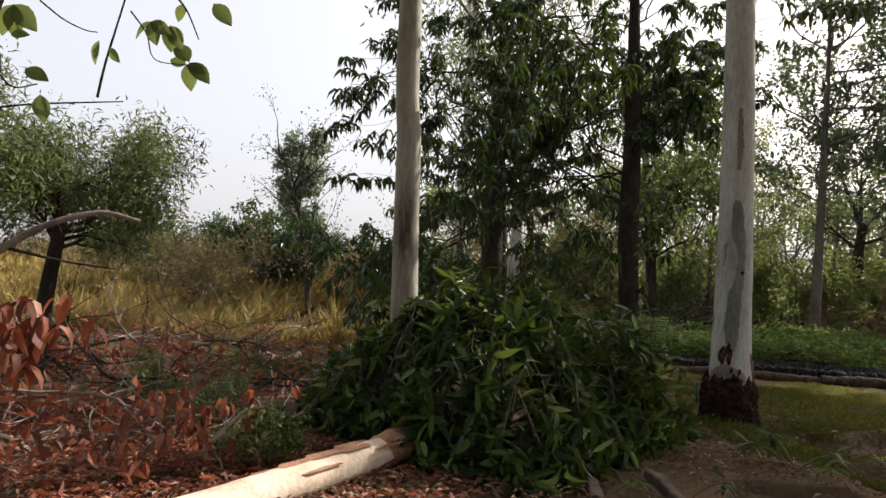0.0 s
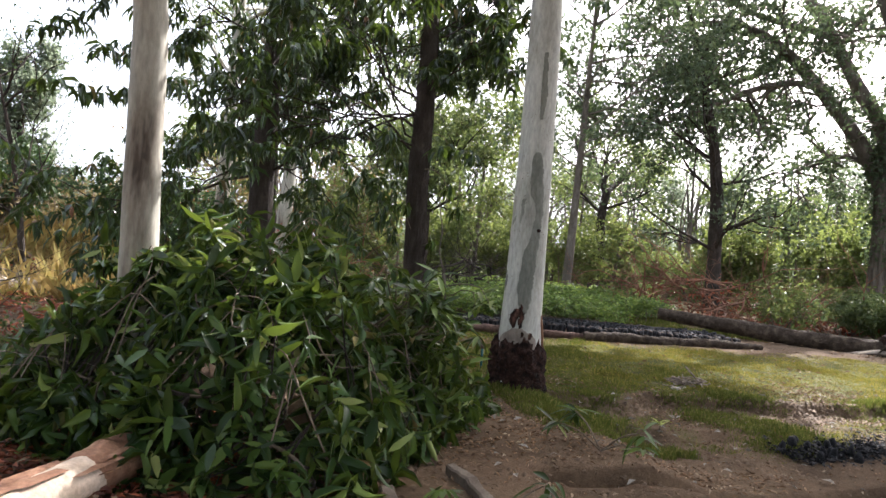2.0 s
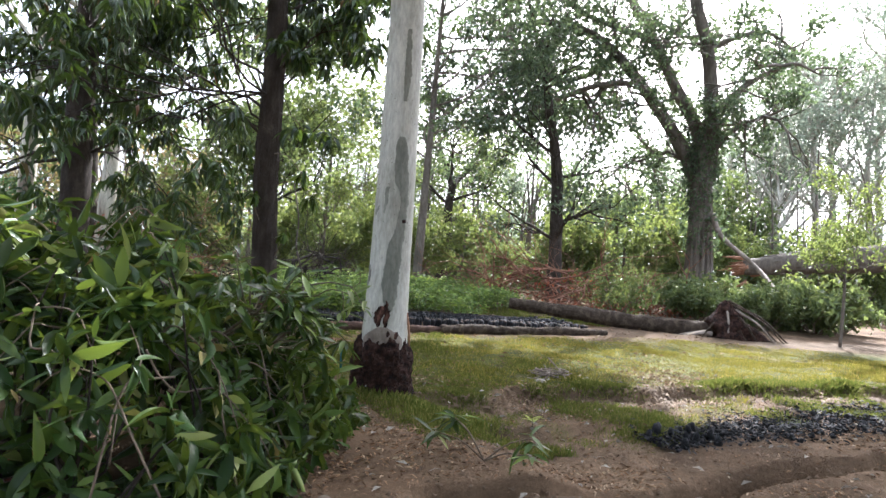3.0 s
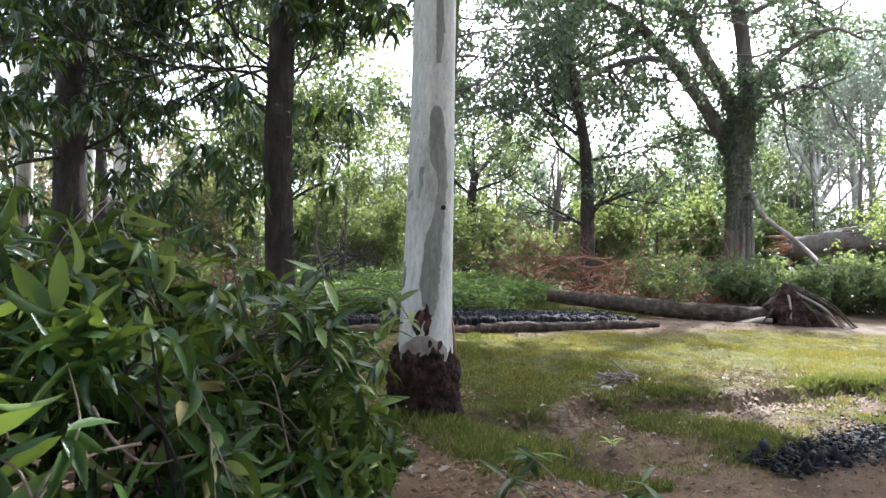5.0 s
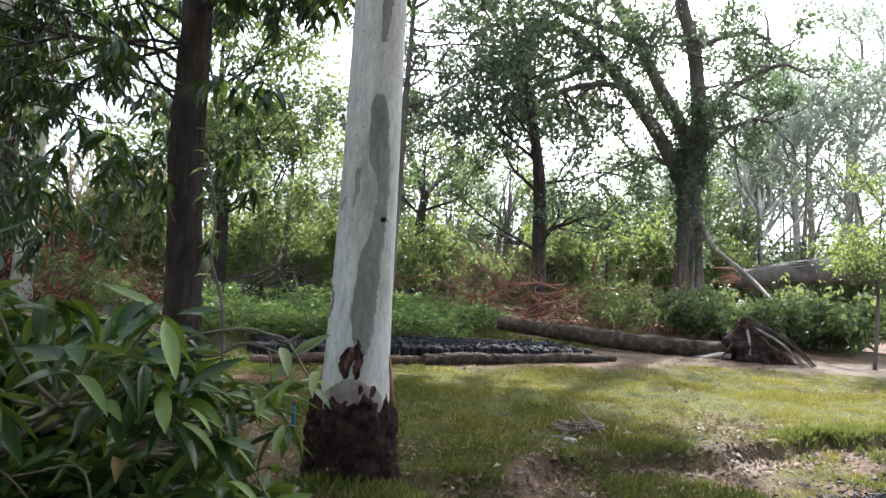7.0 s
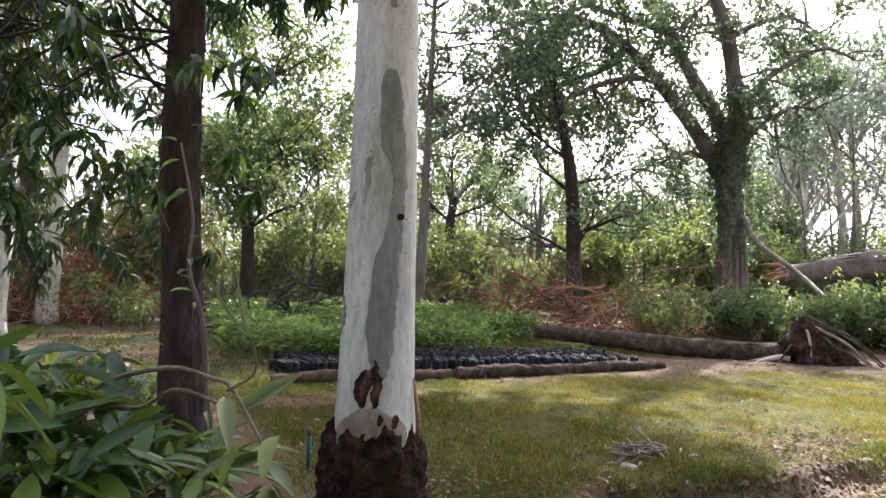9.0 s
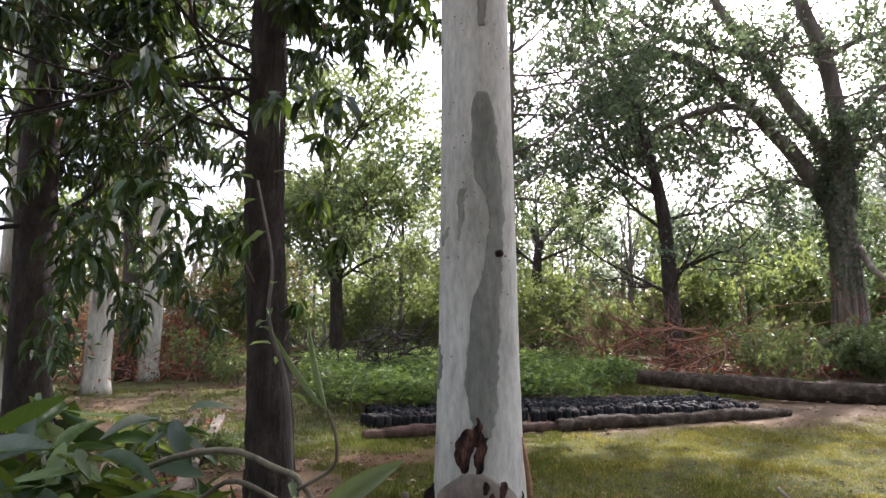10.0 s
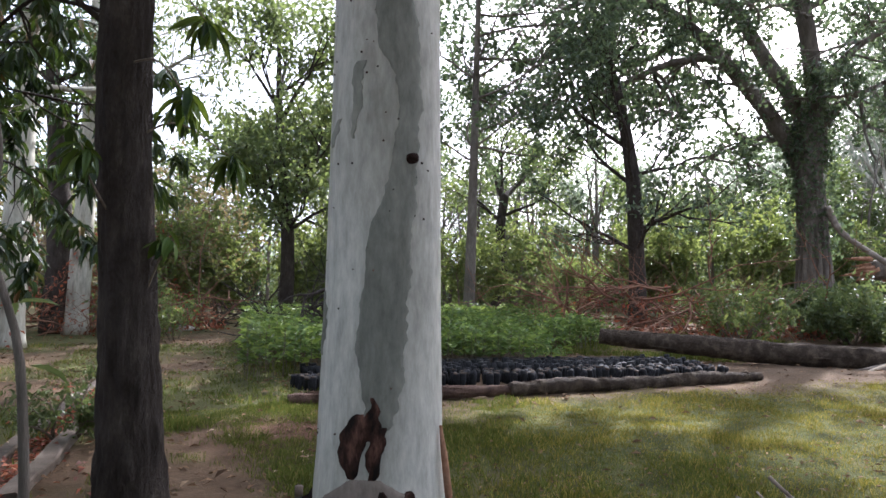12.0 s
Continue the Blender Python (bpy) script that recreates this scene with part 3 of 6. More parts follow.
def build_main():
    t = thing("eucalyptus_tree", "tall smooth pale eucalyptus with grey bark patches and muddy base", "tree", on_ground(*MAIN))
    t.location.z = 0
    zs = np.concatenate([np.linspace(-0.15, 3.6, 70), np.linspace(3.8, 14, 24)])
    g = Geo()
    pts = np.array([(*main_axis(max(z, 0)), z) for z in zs])
    tube(g, pts, [main_radius(z) for z in zs], 40, 0.018, 2.2)
    trunk = part("trunk", g, PALE, t)
    to_cam = math.atan2(6.2 - MAIN[1], 2.3 - MAIN[0])
    g = Geo()
    shell(g, [(0.86, -0.10, 0.20), (0.95, -0.20, 0.40), (1.15, -0.34, 0.52), (1.35, -0.28, 0.56), (1.59, -0.18, 0.60), (1.66, -0.02, 0.62), (1.74, 0.10, 0.64), (1.96, 0.30, 0.70), (2.13, 0.24, 0.72), (2.20, 0.02, 0.70), (2.24, -0.14, 0.68), (2.60, -0.16, 0.58), (2.69, -0.08, 0.46), (2.74, 0.06, 0.30)], 0, 0.004, to_cam)
    part("bark_patch", g, PATCH, trunk, "large grey-green bark patch")
    for rows in ([(1.89, -0.45, -0.42), (2.0, -0.50, -0.34), (2.17, -0.50, -0.26), (2.20, -0.42, -0.24)],
                 [(1.88, -0.90, -0.86), (1.94, -0.88, -0.70), (1.99, -0.74, -0.66)],
                 [(1.10, -0.97, -0.90), (1.25, -0.96, -0.84), (1.36, -0.96, -0.90)],
                 [(0.40, -0.98, 0.95), (0.58, -0.96, 0.90), (0.63, -0.80, 0.66), (0.67, -0.55, 0.34), (0.71, -0.30, 0.10)],
                 [(3.1, 0.1, 0.3), (3.4, 0.05, 0.5), (3.9, 0.1, 0.35)]):
        g = Geo()
        shell(g, rows, 0, 0.004, to_cam)
        low = rows[0][0] < 0.5
        part("bark_patch", g, STAIN if low else PATCH, trunk, "mud-stained lower bark" if low else "small grey bark flake")
    for rows in ([(0.70, -0.36, -0.26), (0.76, -0.50, -0.16), (0.84, -0.52, -0.06), (0.90, -0.40, -0.02), (0.93, -0.24, -0.12)],
                 [(0.70, -0.06, 0.06), (0.76, -0.10, 0.14), (0.84, -0.04, 0.22), (0.89, 0.04, 0.16)],
                 [(0.83, -0.16, 0.08), (0.93, -0.12, 0.10), (0.99, -0.04, 0.04)],
                 [(0.60, 0.10, 0.18), (0.64, 0.06, 0.22), (0.67, 0.10, 0.16)],
                 [(0.58, 0.44, 0.54), (0.63, 0.40, 0.58), (0.66, 0.46, 0.54)]):
        g = Geo()
        shell(g, rows, 0, 0.008, to_cam)
        part("scar", g, SCAR, trunk, "dark red-brown bark wound")
    # knot hole
    a = to_cam + math.asin(0.60)
    g = Geo()
    r = main_radius(1.83)
    c = np.array((math.cos(a) * r, math.sin(a) * r, 1.83))
    n = np.array((math.cos(a), math.sin(a), 0))
    tube(g, [c - n * 0.02, c + n * 0.008, c + n * 0.012, c + n * 0.004, c - n * 0.01], [0.02, 0.021, 0.017, 0.011, 0.004], 12, 0.25, 30)
    part("knot_hole", g, SCAR, trunk, "small black knot hole")
    # small dark pecks
    rng = np.random.default_rng(21)
    g = Geo()
    for k in range(60):
        z, u = rng.uniform(0.8, 3.2), rng.uniform(-0.95, 0.95)
        aa = to_cam + math.asin(u)
        r = main_radius(z) + 0.001
        n = np.array((math.cos(aa), math.sin(aa), 0))
        c = n * r + np.array((*main_axis(z), z))
        s = rng.uniform(0.003, 0.007)
        tube(g, [c - n * 0.006, c + n * 0.003], [s, s * 0.6], 6)
    part("bark_pecks", g, SCAR, trunk)["kind"] = "stuff"
    # termite crust round the foot
    g = Geo()
    zz = np.linspace(-0.2, 0.60, 46)
    rr = np.interp(zz, (-0.2, 0.0, 0.15, 0.3, 0.42, 0.52, 0.60), (0.40, 0.345, 0.32, 0.315, 0.30, 0.268, 0.235))
    tube(g, [(0, 0, z) for z in zz], rr, 110, 0.16, 8)
    me = part("mud_crust", g, MUD, t, "dark red termite mud crust").data
    co = np.empty(len(me.vertices) * 3, dtype=np.float32)
    me.vertices.foreach_get("co", co)
    co = co.reshape(-1, 3)
    for q in co:
        if q[2] > 0.36:
            q[2] += 0.06 * nz((q[0] * 9, q[1] * 9, 0), 1.0) + 0.03 * nz((q[0] * 30, q[1] * 30, 2), 1.0)
    me.vertices.foreach_set("co", co.ravel())
    # loose strip of bark at the side
    g = Geo()
    a = to_cam + math.asin(0.96)
    n = np.array((math.cos(a), math.sin(a), 0))
    tube(g, [n * 0.29 + np.array((0, 0, 0.50)), n * 0.28 + np.array((0, 0, 0.62)), n * 0.262 + np.array((0, 0, 0.75)), n * 0.245 + np.array((0, 0, 0.86))], [0.008, 0.013, 0.011, 0.004], 6, 0.4, 20)
    part("bark_strip", g, TORN, trunk, "curled strip of peeling bark")
    tips = []
    rng = np.random.default_rng(22)
    for s in range(6):
        g = Geo()
        z = rng.uniform(9.0, 13.5)
        az = s * 2.4
        grow(g, tips, (0, 0, z), (math.cos(az), math.sin(az), 0.7), rng.uniform(1.6, 2.8), 0.05, 2, rng)
        part("limb", g, PALE, t)
    g = Geo()
    crown(g, tips, rng, 5, 0.4, 0.16, 0.03, 1.2)
    part("crown", g, G_GREY, t, smooth=False)


build_main()

# ---- trees near by ----

rng0 = np.random.default_rng(5)
tree("mango_tree", "dark-barked tree with drooping whorls of long leaves", on_ground(2.77, 11.08, -0.05), [(0.04, 0, 0), (0.0, 0, 1.2), (-0.06, 0, 2.4), (-0.06, 0, 4), (-0.1, 0.2, 7)], (0.18, 0.15, 0.145, 0.13, 0.06), DARK,
     [(0.60, -60, 14, 2.0, 0.016), (0.62, -105, 12, 2.0, 0.016), (0.64, -80, 16, 2.5, 0.02), (0.67, -130, 14, 1.8, 0.018), (0.66, -40, 14, 2.2, 0.02), (0.74, 60, 30, 1.2, 0.025), (0.72, 150, 35, 0.9, 0.02), (0.58, -120, 30, 2.0, 0.020), (0.7, -50, 35, 2.2, 0.020), (0.80, 110, 35, 1.3, 0.019), (0.82, -160, 35, 1.8, 0.019), (0.9, 30, 45, 1.8, 0.019), (0.97, -90, 50, 1.6, 0.017), (0.68, -100, 20, 2.6, 0.017), (0.8, 70, 25, 2.2, 0.017), (0.86, -70, 30, 2.4, 0.017), (0.93, 140, 30, 2.0, 0.017), (0.9, -140, 25, 2.2, 0.017)],
     G_CANOPY_SHADED, 31, (0.22, 0.055), 6, depth=2, kids=3, rings=130, sides=84, rough=0.05, ridge=0.16, style="whorl", lift=-0.02, flare=1.25, wander=0.4)


def hanging_whorl(ctrl, label, seed, ln=0.22):
    rng = np.random.default_rng(seed)
    o = np.array(ctrl[0])
    t = thing("leafy_twig", label, "twig", tuple(o))
    g = Geo()
    tube(g, curve_pts([np.array(p) - o for p in ctrl], 12), np.linspace(0.008, 0.004, 12), 5)
    st = part("stem", g, TWIG, t)
    g = Geo()
    whorls(g, [np.array(ctrl[-1]) - o] * 2, rng, 9, ln, 0.05, 0.9, (FINE_V, FINE_F))
    part("leaf_whorl", g, G_MANGO, st)


hanging_whorl([(2.72, 11.0, 2.62), (2.88, 10.75, 2.58), (3.02, 10.55, 2.36)], "leaf whorl drooping from the dark trunk", 701)
hanging_whorl([(2.78, 11.0, 2.2), (3.0, 11.0, 2.3), (3.3, 11.1, 2.15)], "leaf whorl hanging beside the dark trunk", 702)
hanging_whorl([(2.72, 11.0, 3.1), (2.95, 11.0, 3.12), (3.14, 11.03, 2.95)], "leaf whorl high on the dark trunk", 703)
hanging_whorl([(2.68, 11.0, 1.7), (2.55, 10.9, 1.95), (2.52, 10.85, 2.1)], "spiky young shoot on the dark trunk", 704, 0.16)
hanging_whorl([(2.85, 11.0, 1.3), (2.92, 10.92, 1.5), (2.95, 10.9, 1.62)], "short leafy shoot on the dark trunk", 705, 0.12)
tree("mango_tree", "dark slender tree with dense drooping foliage", on_ground(0.53, 14.3, -0.05), [(0.04, 0, 0), (0.02, 0, 2), (0.0, 0, 4), (0.1, 0.1, 9)], (0.24, 0.21, 0.19, 0.06), DARK,
     ring_limbs(rng0, 22, 0.46, 0.98, -5, 35, 1.5, 2.6, 0.03), G_CANOPY_SHADED, 32, (0.25, 0.065), 5, depth=2, kids=3, rings=60, sides=36, rough=0.06, ridge=0.12, style="whorl", lift=-0.02, flare=1.2, wander=0.4)
tree("eucalyptus_tree", "straight pale eucalyptus behind the heap of cut branches", on_ground(-0.19, 7.6, -0.05), [(0.08, 0, 0), (0.0, 0, 1.5), (-0.05, 0, 3), (-0.12, 0, 4.5), (-0.2, 0.2, 12)], (0.17, 0.14, 0.13, 0.125, 0.04), WHITE2,
     ring_limbs(rng0, 7, 0.82, 0.97, 20, 60, 1.4, 2.4, 0.04), G_GREY, 33, (0.13, 0.03), 3, 0.25, rings=50, sides=24, rough=0.05, droop=1.0)
for (x, y, r, sd) in ((1.05, 26.0, 0.24, 34), (0.25, 22.2, 0.24, 35)):
    tree("eucalyptus_tree", "old pale eucalyptus trunk with dark stripped bark", on_ground(x, y, -0.05), [(0, 0, 0), (0.1, 0, 3), (0.2, 0, 7), (0.4, 0, 14)], (r * 1.15, r, r * 0.8, r * 0.3), WHITE2,
         ring_limbs(rng0, 8, 0.55, 0.97, 10, 50, 2.0, 3.2, 0.08), G_MID, sd, (0.22, 0.07), 6, 0.5, rings=40, sides=20, rough=0.10, droop=0.9, flare=1.3)
tree("bare_trunk", "dark shaggy trunk beside a pale eucalyptus", on_ground(0.55, 26.3, -0.05), [(0, 0, 0), (0.05, 0, 2), (-0.1, 0, 5), (-0.5, 0, 9)], (0.38, 0.28, 0.24, 0.06), DARK, ring_limbs(rng0, 5, 0.5, 0.97, 10, 50, 1.5, 2.6, 0.07), G_DARK, 36, (0.22, 0.08), 6, 0.5, rings=30, sides=16, rough=0.2)
tree("eucalyptus_tree", "pale grey eucalyptus trunk beside the path", on_ground(-0.35, 17.2, -0.05), [(0, 0, 0), (0.03, 0, 3), (0.05, 0, 7), (0.2, 0, 13)], (0.17, 0.14, 0.11, 0.05), WHITE2,
     ring_limbs(rng0, 6, 0.6, 0.97, 10, 50, 1.6, 2.6, 0.05), G_MID, 46, (0.2, 0.07), 6, 0.5, rings=36, sides=18, rough=0.08, droop=0.9, flare=1.2)
tree("thin_tree", "tall thin grey pole-like tree", on_ground(11.98, 25.95, -0.05), [(0, 0, 0), (0.1, 0, 3), (0.2, 0, 7), (0.35, 0, 14)], (0.2, 0.16, 0.12, 0.05), GREYB,
     ring_limbs(rng0, 18, 0.56, 0.97, 0, 45, 2.2, 3.4, 0.04) + [(0.60 + 0.035 * k, 75 + (k * 37) % 60, 2 + (k * 13) % 30, 2.6 + (k * 7) % 5 * 0.35, 0.045) for k in range(9)], G_FIG_HAZED, 37, (0.22, 0.135), 5, 0.30, rings=30, sides=14, rough=0.06)
tree("forked_tree", "slim forked tree with an open leafy crown", on_ground(17.8, 34.7, -0.05), [(-0.2, 0, 0), (0.1, 0, 2), (0.0, 0, 4), (0.2, 0, 5.6)], (0.34, 0.26, 0.24, 0.2), DARK,
     [(0.97, -50, 55, 3.6, 0.16), (0.97, 60, 40, 4.2, 0.17), (0.9, 10, 60, 3.2, 0.12), (0.75, -80, 25, 2.6, 0.09), (0.8, 95, 20, 2.8, 0.09)], G_MID, 38, (0.22, 0.13), 10, 0.55, depth=2, kids=3, rough=0.1)
tree("leafy_tree", "dark trunk with dense round-leaved crown", on_ground(17.6, 25.0, -0.05), [(0.3, 0, 0), (0.25, 0, 2), (0.1, 0, 5), (-0.3, 0.3, 8), (-1.4, 0.8, 12.5)], (0.34, 0.28, 0.24, 0.17, 0.06), DARK,
     ring_limbs(rng0, 9, 0.30, 0.66, 0, 40, 2.0, 3.3, 0.08) + ring_limbs(rng0, 4, 0.7, 0.97, 20, 60, 1.6, 2.6, 0.06), G_FIG_HAZED, 39, (0.21, 0.145), 3, 0.34, rings=34, rough=0.1)
tree("leafy_tree", "upright tree with light green leafy crown", on_ground(6.75, 29.2, -0.05), [(0.1, 0, 0), (0.1, 0, 3.0), (-0.2, 0, 6), (-0.3, 0.2, 9.6)], (0.25, 0.21, 0.16, 0.05), DARK,
     ring_limbs(rng0, 15, 0.34, 0.97, 20, 60, 1.9, 3.0, 0.07), G_MID, 40, (0.22, 0.14), 8, 0.42, rough=0.1)
tree("feathery_tree", "young tree with feathery yellow-green foliage", on_ground(9.9, 31.5, -0.05), [(0, 0, 0), (0.0, 0, 2.5), (0.1, 0, 5), (0.1, 0.2, 7.4)], (0.12, 0.10, 0.07, 0.03), GREYB,
     ring_limbs(rng0, 18, 0.12, 0.97, 5, 40, 1.4, 2.6, 0.04), G_LIGHT, 41, (0.2, 0.09), 7, 0.40, rough=0.08, droop=0.2)
tree("sapling", "young sapling with yellow-green leaves by the sandy track", on_ground(16.7, 12.2, -0.03), [(0, 0, 0), (0.03, 0, 1.2), (-0.02, 0, 2.4), (0.05, 0, 3.8)], (0.04, 0.035, 0.025, 0.012), GREYB,
     ring_limbs(rng0, 13, 0.30, 0.97, 10, 55, 0.7, 1.2, 0.018), G_LIGHT, 42, (0.12, 0.06), 8, 0.22, depth=1, kids=4, rough=0.05)


def big_tree():
    bx, by = 25.6, 24.3
    rng = np.random.default_rng(44)
    t = thing("banyan_tree", "massive multi-stemmed fig tree with long spreading limbs", "tree", on_ground(bx, by, -0.1))
    # fluted foot
    g = Geo()
    zs = np.linspace(0, 7.4, 46)
    tube(g, [(-0.03 * z, 0.015 * z, z) for z in zs], np.interp(zs, (0, 0.6, 1.6, 4, 6.2, 7.4), (0.70, 0.60, 0.54, 0.50, 0.52, 0.34)), 48, 0.16, 1.6)
    part("trunk", g, GREYB, t)
    for a in np.linspace(0, 6.283, 15)[:-1]:
        g = Geo()
        r0, r1 = 0.70 + rng.uniform(-0.08, 0.18), 0.52
        top = rng.uniform(4.0, 6.2)
        tube(g, curve_pts([(math.cos(a) * r0, math.sin(a) * r0, 0), (math.cos(a) * 0.60, math.sin(a) * 0.60, 1.0), (math.cos(a + 0.1) * r1 - 0.06, math.sin(a + 0.1) * r1, 2.4), (math.cos(a + 0.1) * 0.42 - 0.03 * top, math.sin(a + 0.1) * 0.42, top)], 18), np.linspace(rng.uniform(0.10, 0.20), 0.05, 18), 8, 0.15, 2)
        part("aerial_root", g, GREYB, t)

    def across(side, z, deep=0.0):
        """A point of the crown: metres to the side and behind the trunk."""
        return (0.89 * side + 0.45 * deep, -0.45 * side + 0.89 * deep, z)

    stems = [([across(-0.2, 5.2), across(-0.7, 6.6), across(-2.4, 9.3, 0.3), across(-4.4, 11.7, 0.6), across(-6.2, 12.9, 0.9), across(-8.4, 13.0, 1.0), across(-10.4, 12.0, 1.2)], (0.40, 0.34, 0.28, 0.24, 0.19, 0.13, 0.06)),
             ([across(-0.1, 6.0), across(-0.5, 8.2), across(-1.5, 10.2, 0.4), across(-2.6, 12.6, 0.8), across(-4.0, 15.0, 1.0), across(-5.4, 18.0, 1.2)], (0.36, 0.32, 0.27, 0.24, 0.18, 0.08)),
             ([across(0.05, 6.0), across(0.1, 9.0), across(-0.3, 12.0), across(-1.2, 15.0), across(-2.0, 20.0)], (0.42, 0.34, 0.30, 0.24, 0.08)),
             ([across(-2.4, 9.3, 0.3), across(-3.6, 10.0, -0.4), across(-5.4, 9.8, -0.8), across(-7.4, 8.9, -1.0), across(-9.4, 8.0, -1.0)], (0.17, 0.15, 0.13, 0.10, 0.05)),
             ([across(-4.4, 11.7, 0.6), across(-5.4, 10.9, 1.4), across(-7.2, 10.3, 1.8), across(-9.4, 9.0, 2.0)], (0.16, 0.14, 0.11, 0.05)),
             ([across(0.1, 9.0), across(1.4, 10.4, -0.4), across(3.2, 11.4, -0.8), across(4.4, 11.0, -1.0)], (0.16, 0.13, 0.09, 0.04)),
             ([across(0.1, 7.4), across(1.0, 8.4, -1.0), across(2.0, 8.8, -2.0)], (0.13, 0.10, 0.04)),
             ([across(-0.7, 6.6), across(-1.6, 7.2, 0.5), across(-2.9, 6.8, 0.8), across(-4.2, 6.2, 1.0)], (0.12, 0.10, 0.07, 0.03)),
             ([across(-2.6, 12.6, 0.8), across(-4.6, 12.9, 0.4), across(-6.6, 13.6, 0.2), across(-8.4, 15.0, 0.0)], (0.17, 0.14, 0.11, 0.05)),
             ([across(-0.3, 12.0), across(1.4, 13.0, 0.6), across(3.0, 13.4, 1.0), across(4.6, 12.6, 1.2)], (0.15, 0.12, 0.09, 0.04))]
    tips = []
    for ctrl, rad in stems:
        g = Geo()
        path = curve_pts(ctrl, 26)
        tube(g, path, np.interp(np.linspace(0, 1, 26), np.linspace(0, 1, len(rad)), rad), 12, 0.1, 2)
        for k in range(9):
            i = int(rng.integers(5, 26))
            d = rng.normal(size=3) + np.array((0, 0, -0.1))
            grow(g, tips, path[i], d, rng.uniform(1.2, 2.2), 0.06, 1, rng, 0.25, -0.01, 3)
        for k in range(3):
            i = int(rng.integers(7, 25))
            d = rng.normal(size=3) * np.array((1, 1, 0.6)) + np.array((-0.4, 0.2, 0.1))
            bare = []
            grow(g, bare, path[i], d, rng.uniform(2.2, 3.4), 0.08, 2, rng, 0.4, -0.03, 2)
            tips += bare[::4]
        if ctrl[-1][0] < -3.5:
            for k in range(10):
                i = int(rng.integers(9, 24))
                d = np.array((rng.normal() * 0.6, rng.normal() * 0.6, rng.uniform(-1.0, 0.5)))
                grow(g, tips, path[i], d, rng.uniform(1.6, 2.8), 0.05, 1, rng, 0.4, -0.04, 3)
        for k in range(2):
            c = path[int(rng.integers(10, 25))] + rng.normal(size=3) * 0.6
            tips += [tuple(c + rng.normal(size=3) * 0.4) for _ in range(9)]
        part("limb", g, GREYB, t)
    g = Geo()
    crown(g, tips, rng, 7, 0.30, 0.22, 0.15, 0.5)
    # leaves climbing the foot
    a, z = rng.uniform(0, 6.283, 2700), 2.6 + 7.2 * rng.uniform(0, 1, 2700) ** 0.8
    r = 0.50 + 0.45 * np.maximum(0.0, np.array([nz((p, q, 3), 1.3) + 0.25 for p, q in zip(a, z)])) + rng.uniform(-0.02, 0.30, 2700)
    leaves(g, np.stack([r * np.cos(a) - 0.03 * z, r * np.sin(a), z], 1), rng.normal(size=(2700, 3)) + np.array((0, 0, -0.8)), 0.19, 0.125, rng=rng)
    part("crown", g, G_FIG_HAZED, t, smooth=False)
    # hanging root
    g = Geo()
    tube(g, curve_pts([(-0.1, -0.6, 4.4), (-0.1, -1.2, 3.4), (0.2, -2.7, 2.2), (-0.6, -4.2, 1.4), (-1.8, -5.6, 0.9)], 26), np.linspace(0.13, 0.06, 26), 8, 0.15, 2)
    part("aerial_root", g, DEADWOOD, t, "pale hanging root")


big_tree()


def log(name, label, ctrl, radii, mat, n=40, sides=20, rough=0.12, rscale=3, end=None):
    t = thing(name, label, "log", ctrl[0])
    o = np.array(ctrl[0])
    path = curve_pts(ctrl, n) - o
    rr = np.interp(np.linspace(0, 1, n), np.linspace(0, 1, len(radii)), radii)
    g = Geo()
    tube(g, path, rr, sides, rough, rscale)
    part("trunk", g, mat, t)
    lump = Geo()
    rng = np.random.default_rng(int(abs(ctrl[0][0]) * 100))
    for k in range(int(n * 1.2)):
        i = int(rng.integers(1, n - 1))
        off = rng.normal(size=3)
        off /= np.linalg.norm(off)
        d = path[i + 1] - path[i]
        d /= np.linalg.norm(d)
        off -= d * off.dot(d)
        q = path[i] + off / (np.linalg.norm(off) + 1e-9) * rr[i] * 0.97
        ln = rng.uniform(0.3, 1.3) * rr[i]
        tube(lump, [q - d * ln, q, q + d * ln], [0.004, rr[i] * rng.uniform(0.05, 0.14), 0.004], 5, 0.4, 9)
    part("loose_bark", lump, mat, t)["kind"] = "stuff"
    if end:
        rng = np.random.default_rng(len(label))
        d = path[-1] - path[-2]
        d /= np.linalg.norm(d)
        for k in range(end):
            g = Geo()
            off = rng.normal(size=3) * rr[-1] * 0.6
            b = path[-1] + off - d * 0.2
            tube(g, [b, b + d * rng.uniform(0.2, 0.5) + off * 0.2, b + d * rng.uniform(0.5, 0.9) + off * 0.4], [rr[-1] * 0.3, rr[-1] * 0.2, 0.01], 6, 0.3, 6)
            part("splinter", g, TORN, t)
    return t


log("broken_trunk", "huge broken trunk lying across beside the fig tree", [(36.0, 13.0, 3.6), (31.5, 18.2, 2.9), (29.4, 21.0, 2.5), (27.2, 23.2, 2.0)], (0.60, 0.58, 0.55, 0.36), GREYB, 60, 28, 0.22, 1.8, end=18)
log("fallen_log", "long fallen trunk propped up at its thin end", [(14.5, 14.05, 0.15), (13.3, 15.1, 0.18), (11.9, 16.2, 0.30), (10.6, 17.25, 0.41)], (0.205, 0.205, 0.185, 0.14), LOGB, 90, 36, 0.13, 4)


